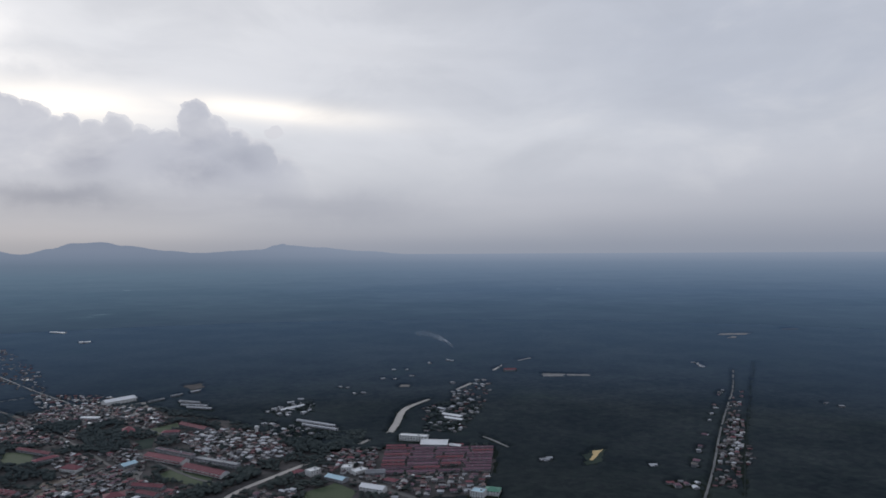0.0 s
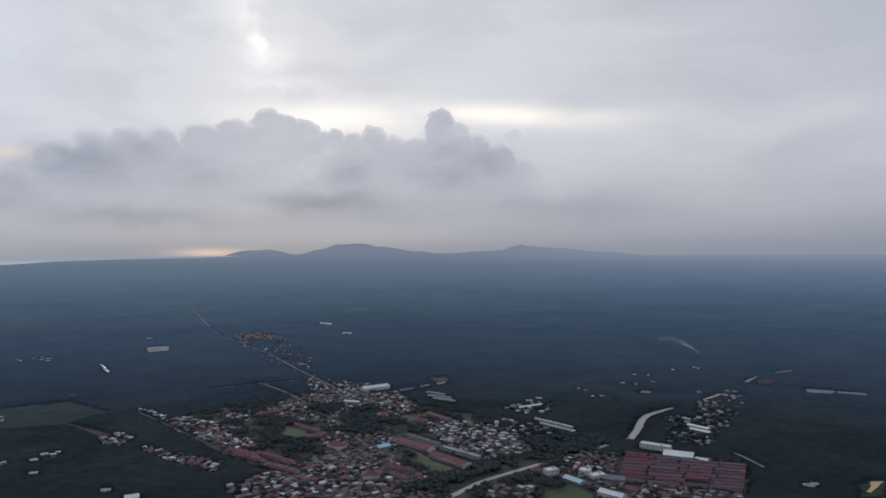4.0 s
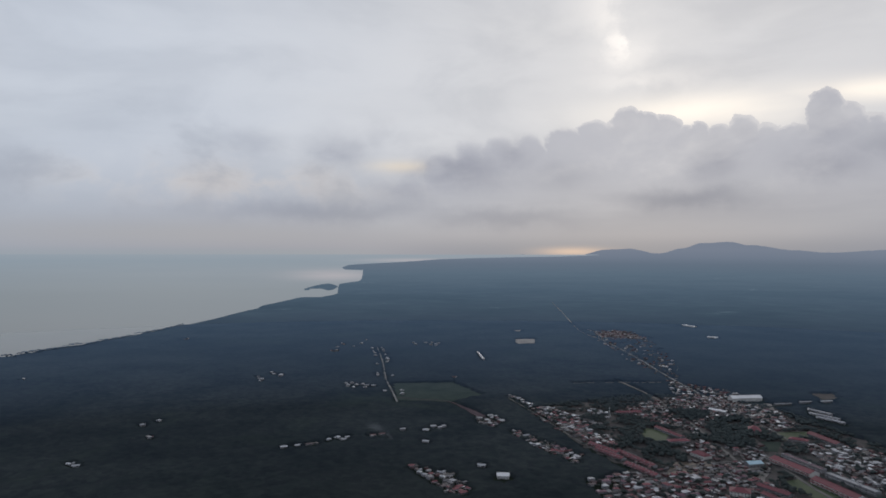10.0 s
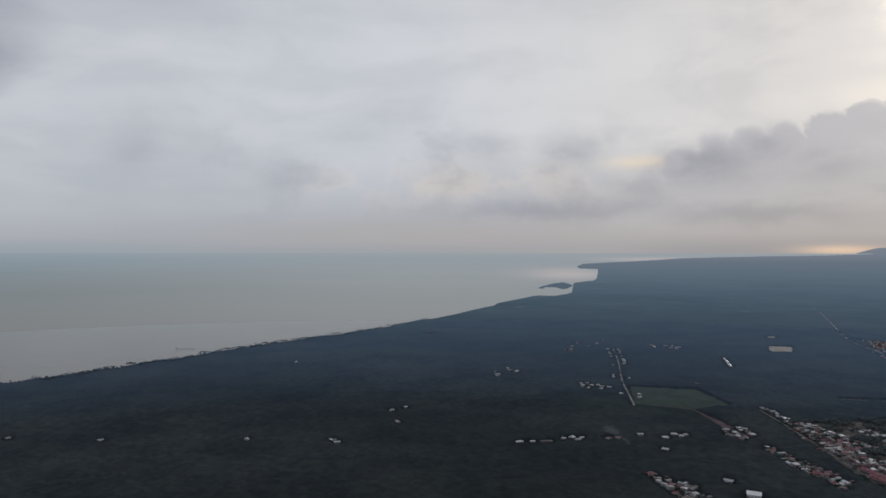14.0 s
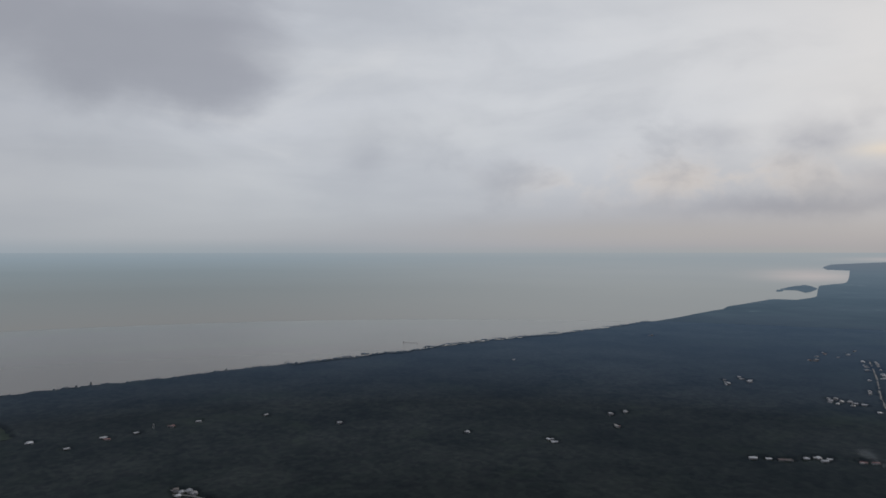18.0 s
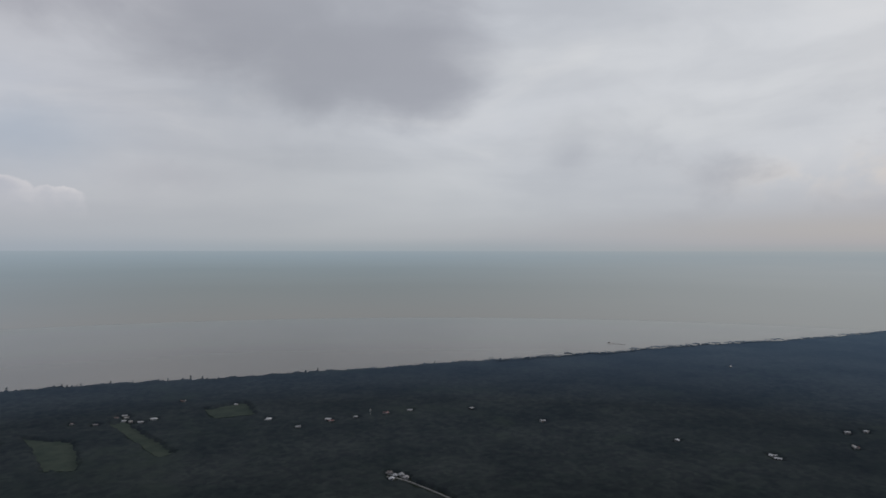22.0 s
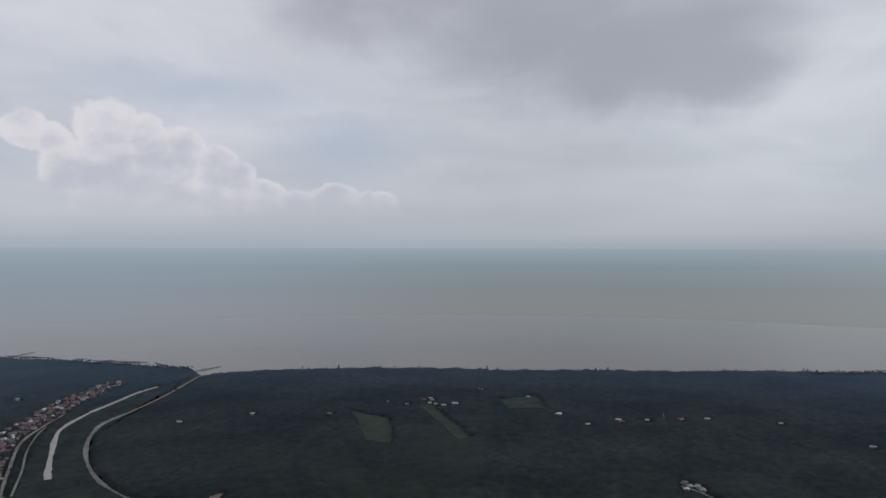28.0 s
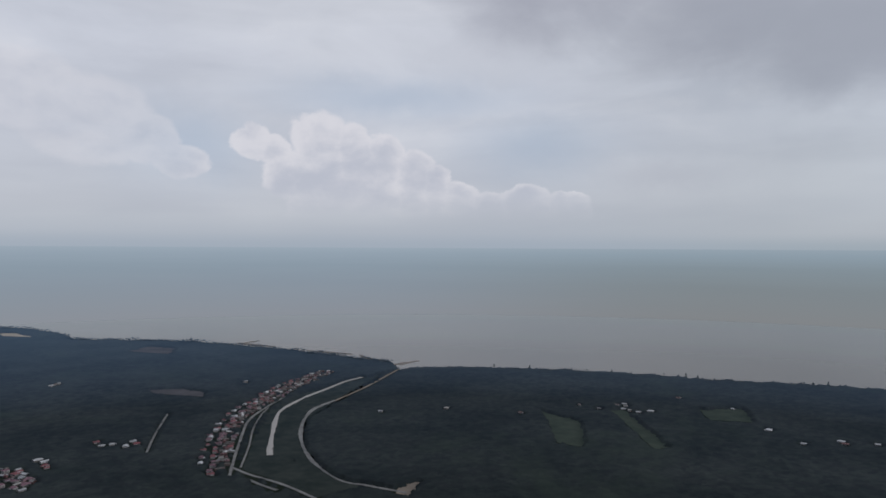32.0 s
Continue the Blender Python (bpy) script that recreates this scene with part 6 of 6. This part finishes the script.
def shore_tree(seed):
    """A wind-shaped shore tree: trunk, limbs and a ragged crown of many clumps."""
    rng = random.Random(seed)
    ob = tagged(new("shore_tree"), "dark wind-shaped tree standing out on the shore", "tree", "trees along the shore")
    high = rng.uniform(5.5, 8.0)
    lean = rng.uniform(-0.6, 0.6)
    part("trunk", mesh_of("trunk", *tube([(0, 0, -0.4), (lean * 0.4, 0, high * 0.4), (lean, 0, high * 0.8)], [0.32, 0.22, 0.08]), bark), ob)
    for k in range(4):
        a = rng.uniform(0, 6.28)
        z = high * rng.uniform(0.4, 0.65)
        part("limb", mesh_of("limb", *tube([(lean * 0.5, 0, z), (math.cos(a) * 1.6, math.sin(a) * 1.6, z + 1.4)], [0.12, 0.04], 5), bark), ob)
    verts, faces = [], []
    for k in range(26):
        v, f = LUMP[k % len(LUMP)]
        a, u = rng.uniform(0, 6.28), rng.uniform(0.35, 1.0)
        r = (1.15 - u * 0.75) * rng.uniform(0.2, 1.0) * 2.6
        s = rng.uniform(0.45, 0.95)
        c = (math.cos(a) * r + lean * u, math.sin(a) * r, high * u)
        b = len(verts)
        verts += [(c[0] + p[0] * s, c[1] + p[1] * s, c[2] + p[2] * s) for p in v]
        faces += [tuple(b + int(i) for i in t) for t in f]
    part("crown", mesh_of("crown", verts, faces, leaf), ob)
    return ob


water_tower(*(-323, 1197))
mast(*(-778, 1106), 20)
mast(*(-1234, -409), 14)
SHORE = [[shore_tree(s), False] for s in range(6)]


def put_shore_tree(azimuth, back, size):
    entry = random.choice(SHORE)
    m = pose(*lie(*polar(azimuth, coast(azimuth) - back)), 0, 0, random.uniform(0, 360))
    if entry[1]:
        ob = copy_thing(entry[0], m)
    else:
        ob, entry[1] = entry[0], True
        ob.matrix_basis = m
    ob.scale = (size, size, size * random.uniform(0.9, 1.2))


for azimuth in (117.7, 118.9, 121.5, 124.0, 131.2, 134.6, 137.0, 137.5, 108.0, 109.1, 112.6, 115.0, 126.5, 128.0, 113.6, 122.4):
    put_shore_tree(azimuth, random.uniform(1, 9), random.uniform(0.9, 1.5))
for k in range(34):
    put_shore_tree(98.0 + k * 0.27 + random.uniform(-0.1, 0.1), random.uniform(2, 12), random.uniform(0.8, 1.25))
for k in range(30):
    put_shore_tree(88.5 + k * 0.3 + random.uniform(-0.12, 0.12), random.uniform(2, 14), random.uniform(0.8, 1.3))
for k in range(26):
    put_shore_tree(76.0 + k * 0.45 + random.uniform(-0.2, 0.2), random.uniform(2, 14), random.uniform(0.9, 1.5))
for k in range(10):
    put_shore_tree(146.6 + k * 1.4 + random.uniform(-0.3, 0.3), random.uniform(2, 14), random.uniform(0.9, 1.4))


def pier(azimuth, d, turn, length):
    """A fishing jetty on stakes."""
    ob = tagged(new("fishing_jetty"), "long dark timber fishing jetty on stakes in the shallow sea", "jetty")
    ob.matrix_basis = pose(*lie(*polar(azimuth, d)), 0, 0, turn)
    part("deck", mesh_of("deck", *boxes((-length / 2, -0.8, 1.2, length / 2, 0.8, 1.45)), timber), ob)
    stake = mesh_of("stake", *tube([(0, 0, -3.0), (0, 0, 2.4)], [0.16, 0.13], 6), timber)
    n = int(length / 5)
    for k in range(n + 1):
        for y in (-0.65, 0.65):
            part("stake", stake, ob, at=pose(-length / 2 + 0.3 + k * (length - 0.6) / n, y, 0))
    part("hut", mesh_of("hut", *gable_wall(-2.2, -1.6, 2.2, 1.6, 1.46, 3.4, 0.8), timber), ob, at=pose(-length / 2 + 2.4, 0, 0))
    part("hut_roof", mesh_of("hut_roof", *gable(-2.2, -1.6, 2.2, 1.6, 3.66, 0.8, 0.4), zinc), ob, at=pose(-length / 2 + 2.4, 0, 0))


def boat(azimuth, d, turn):
    """A small fishing boat."""
    ob = tagged(new("fishing_boat"), "small dark wooden fishing boat on the calm sea", "boat")
    ob.matrix_basis = pose(*lie(*polar(azimuth, d), -1.3), 0, 0, turn)
    rows = []
    for x, w, z in ((-5.5, 1.3, 1.1), (-3, 1.7, 0.9), (0, 1.8, 0.85), (3, 1.4, 1.0), (5.2, 0.5, 1.5), (6.2, 0.05, 1.9)):
        rows.append([(x, -w, z), (x, -w * 0.55, -0.4), (x, w * 0.55, -0.4), (x, w, z), (x, 0, z * 0.6)])
    verts = [p for r in rows for p in r]
    faces = []
    for i in range(len(rows) - 1):
        b = 5 * i
        faces += [(b + k, b + 5 + k, b + 6 + k, b + 1 + k) for k in range(3)] + [(b + 3, b + 8, b + 9, b + 4), (b + 4, b + 9, b + 5, b)]
    faces += [(0, 1, 2, 3, 4)]
    part("hull", mesh_of("hull", verts, faces, timber), ob)
    part("cabin", mesh_of("cabin", *boxes((-3.6, -1.0, 0.6, -0.6, 1.0, 2.6)), whitewash), ob)
    part("cabin_roof", mesh_of("cabin_roof", *boxes((-4.0, -1.25, 2.603, -0.2, 1.25, 2.75)), blue_sheet), ob)
    part("mast_pole", mesh_of("mast_pole", *tube([(1.0, 0, 0.6), (1.0, 0, 4.6)], [0.09, 0.06], 5), timber), ob)


pier(88.3, 2370, 62, 60)
boat(144.0, 3200, 20)


def smoke_plume(x, y, drift, high, strength, label):
    """Thin smoke from a fire in the plantation, drifting to one side as it rises."""
    m = bpy.data.materials.new("thin_smoke")
    N = Nodes(tree_of(m))
    place = N.add("ShaderNodeTexCoord").outputs["Object"]
    up = N.add("ShaderNodeSeparateXYZ", Vector=place).outputs[2]
    wisp = N.span(N.noise(place, 0.045, 5.0, 0.6), 0.36, 0.70)
    thin = N.math("POWER", N.span(up, high * 1.05, 0.0, 0.0, 1.0, False), 1.6)
    mixed = N.add("ShaderNodeMixShader", Fac=N.math("MULTIPLY", N.math("MULTIPLY", wisp, thin), strength))
    N.tree.links.new(N.add("ShaderNodeBsdfTransparent").outputs[0], mixed.inputs[1])
    N.tree.links.new(N.add("ShaderNodeBsdfDiffuse", Color=(0.82, 0.85, 0.89, 1.0)).outputs[0], mixed.inputs[2])
    N.tree.links.new(mixed.outputs[0], N.add("ShaderNodeOutputMaterial").inputs[0])
    rng = random.Random(4)
    ob = tagged(new("smoke_plume"), label, "smoke")
    ob.matrix_basis = pose(*lie(x, y))
    for wide in (1.0, 0.55):
        verts, faces, n = [], [], 20
        for k in range(30):
            u = k / 29
            r = (2.2 + 0.19 * abs(drift) * u) * wide * (1 + 0.25 * noise.noise(Vector((u * 7, wide, 0))))
            x0, y0, z0 = drift * u ** 1.25, 4 * noise.noise(Vector((u * 5, 3, 0))) * u, 1 + high * u ** 0.75
            verts += [(x0, y0 + r * math.cos(2 * math.pi * q / n), z0 + 0.75 * r * math.sin(2 * math.pi * q / n)) for q in range(n)]
            if k:
                b = n * (k - 1)
                faces += [(b + q, b + (q + 1) % n, b + n + (q + 1) % n, b + n + q) for q in range(n)]
        part("smoke", mesh_of("smoke", verts, faces, m, True), ob)
    verts, faces = [], []
    for k in range(12):
        v, f = LUMP[k % len(LUMP)]
        b, a, r = len(verts), rng.uniform(0, 6.28), rng.uniform(0, 5)
        verts += [(math.cos(a) * r + p[0] * 2, math.sin(a) * r + p[1] * 2, 0.6 + p[2] * 1.6) for p in v]
        faces += [tuple(b + int(i) for i in t) for t in f]
    part("ash_heap", mesh_of("ash_heap", verts, faces, sand), ob, "pale heap of ash and cuttings")


smoke_plume(31, 2257, -120, 62, 0.62, "thin pale smoke rising from a fire in the plantation")
smoke_plume(-909, 691, -75, 26, 0.13, "faint low smoke drifting over the plantation")
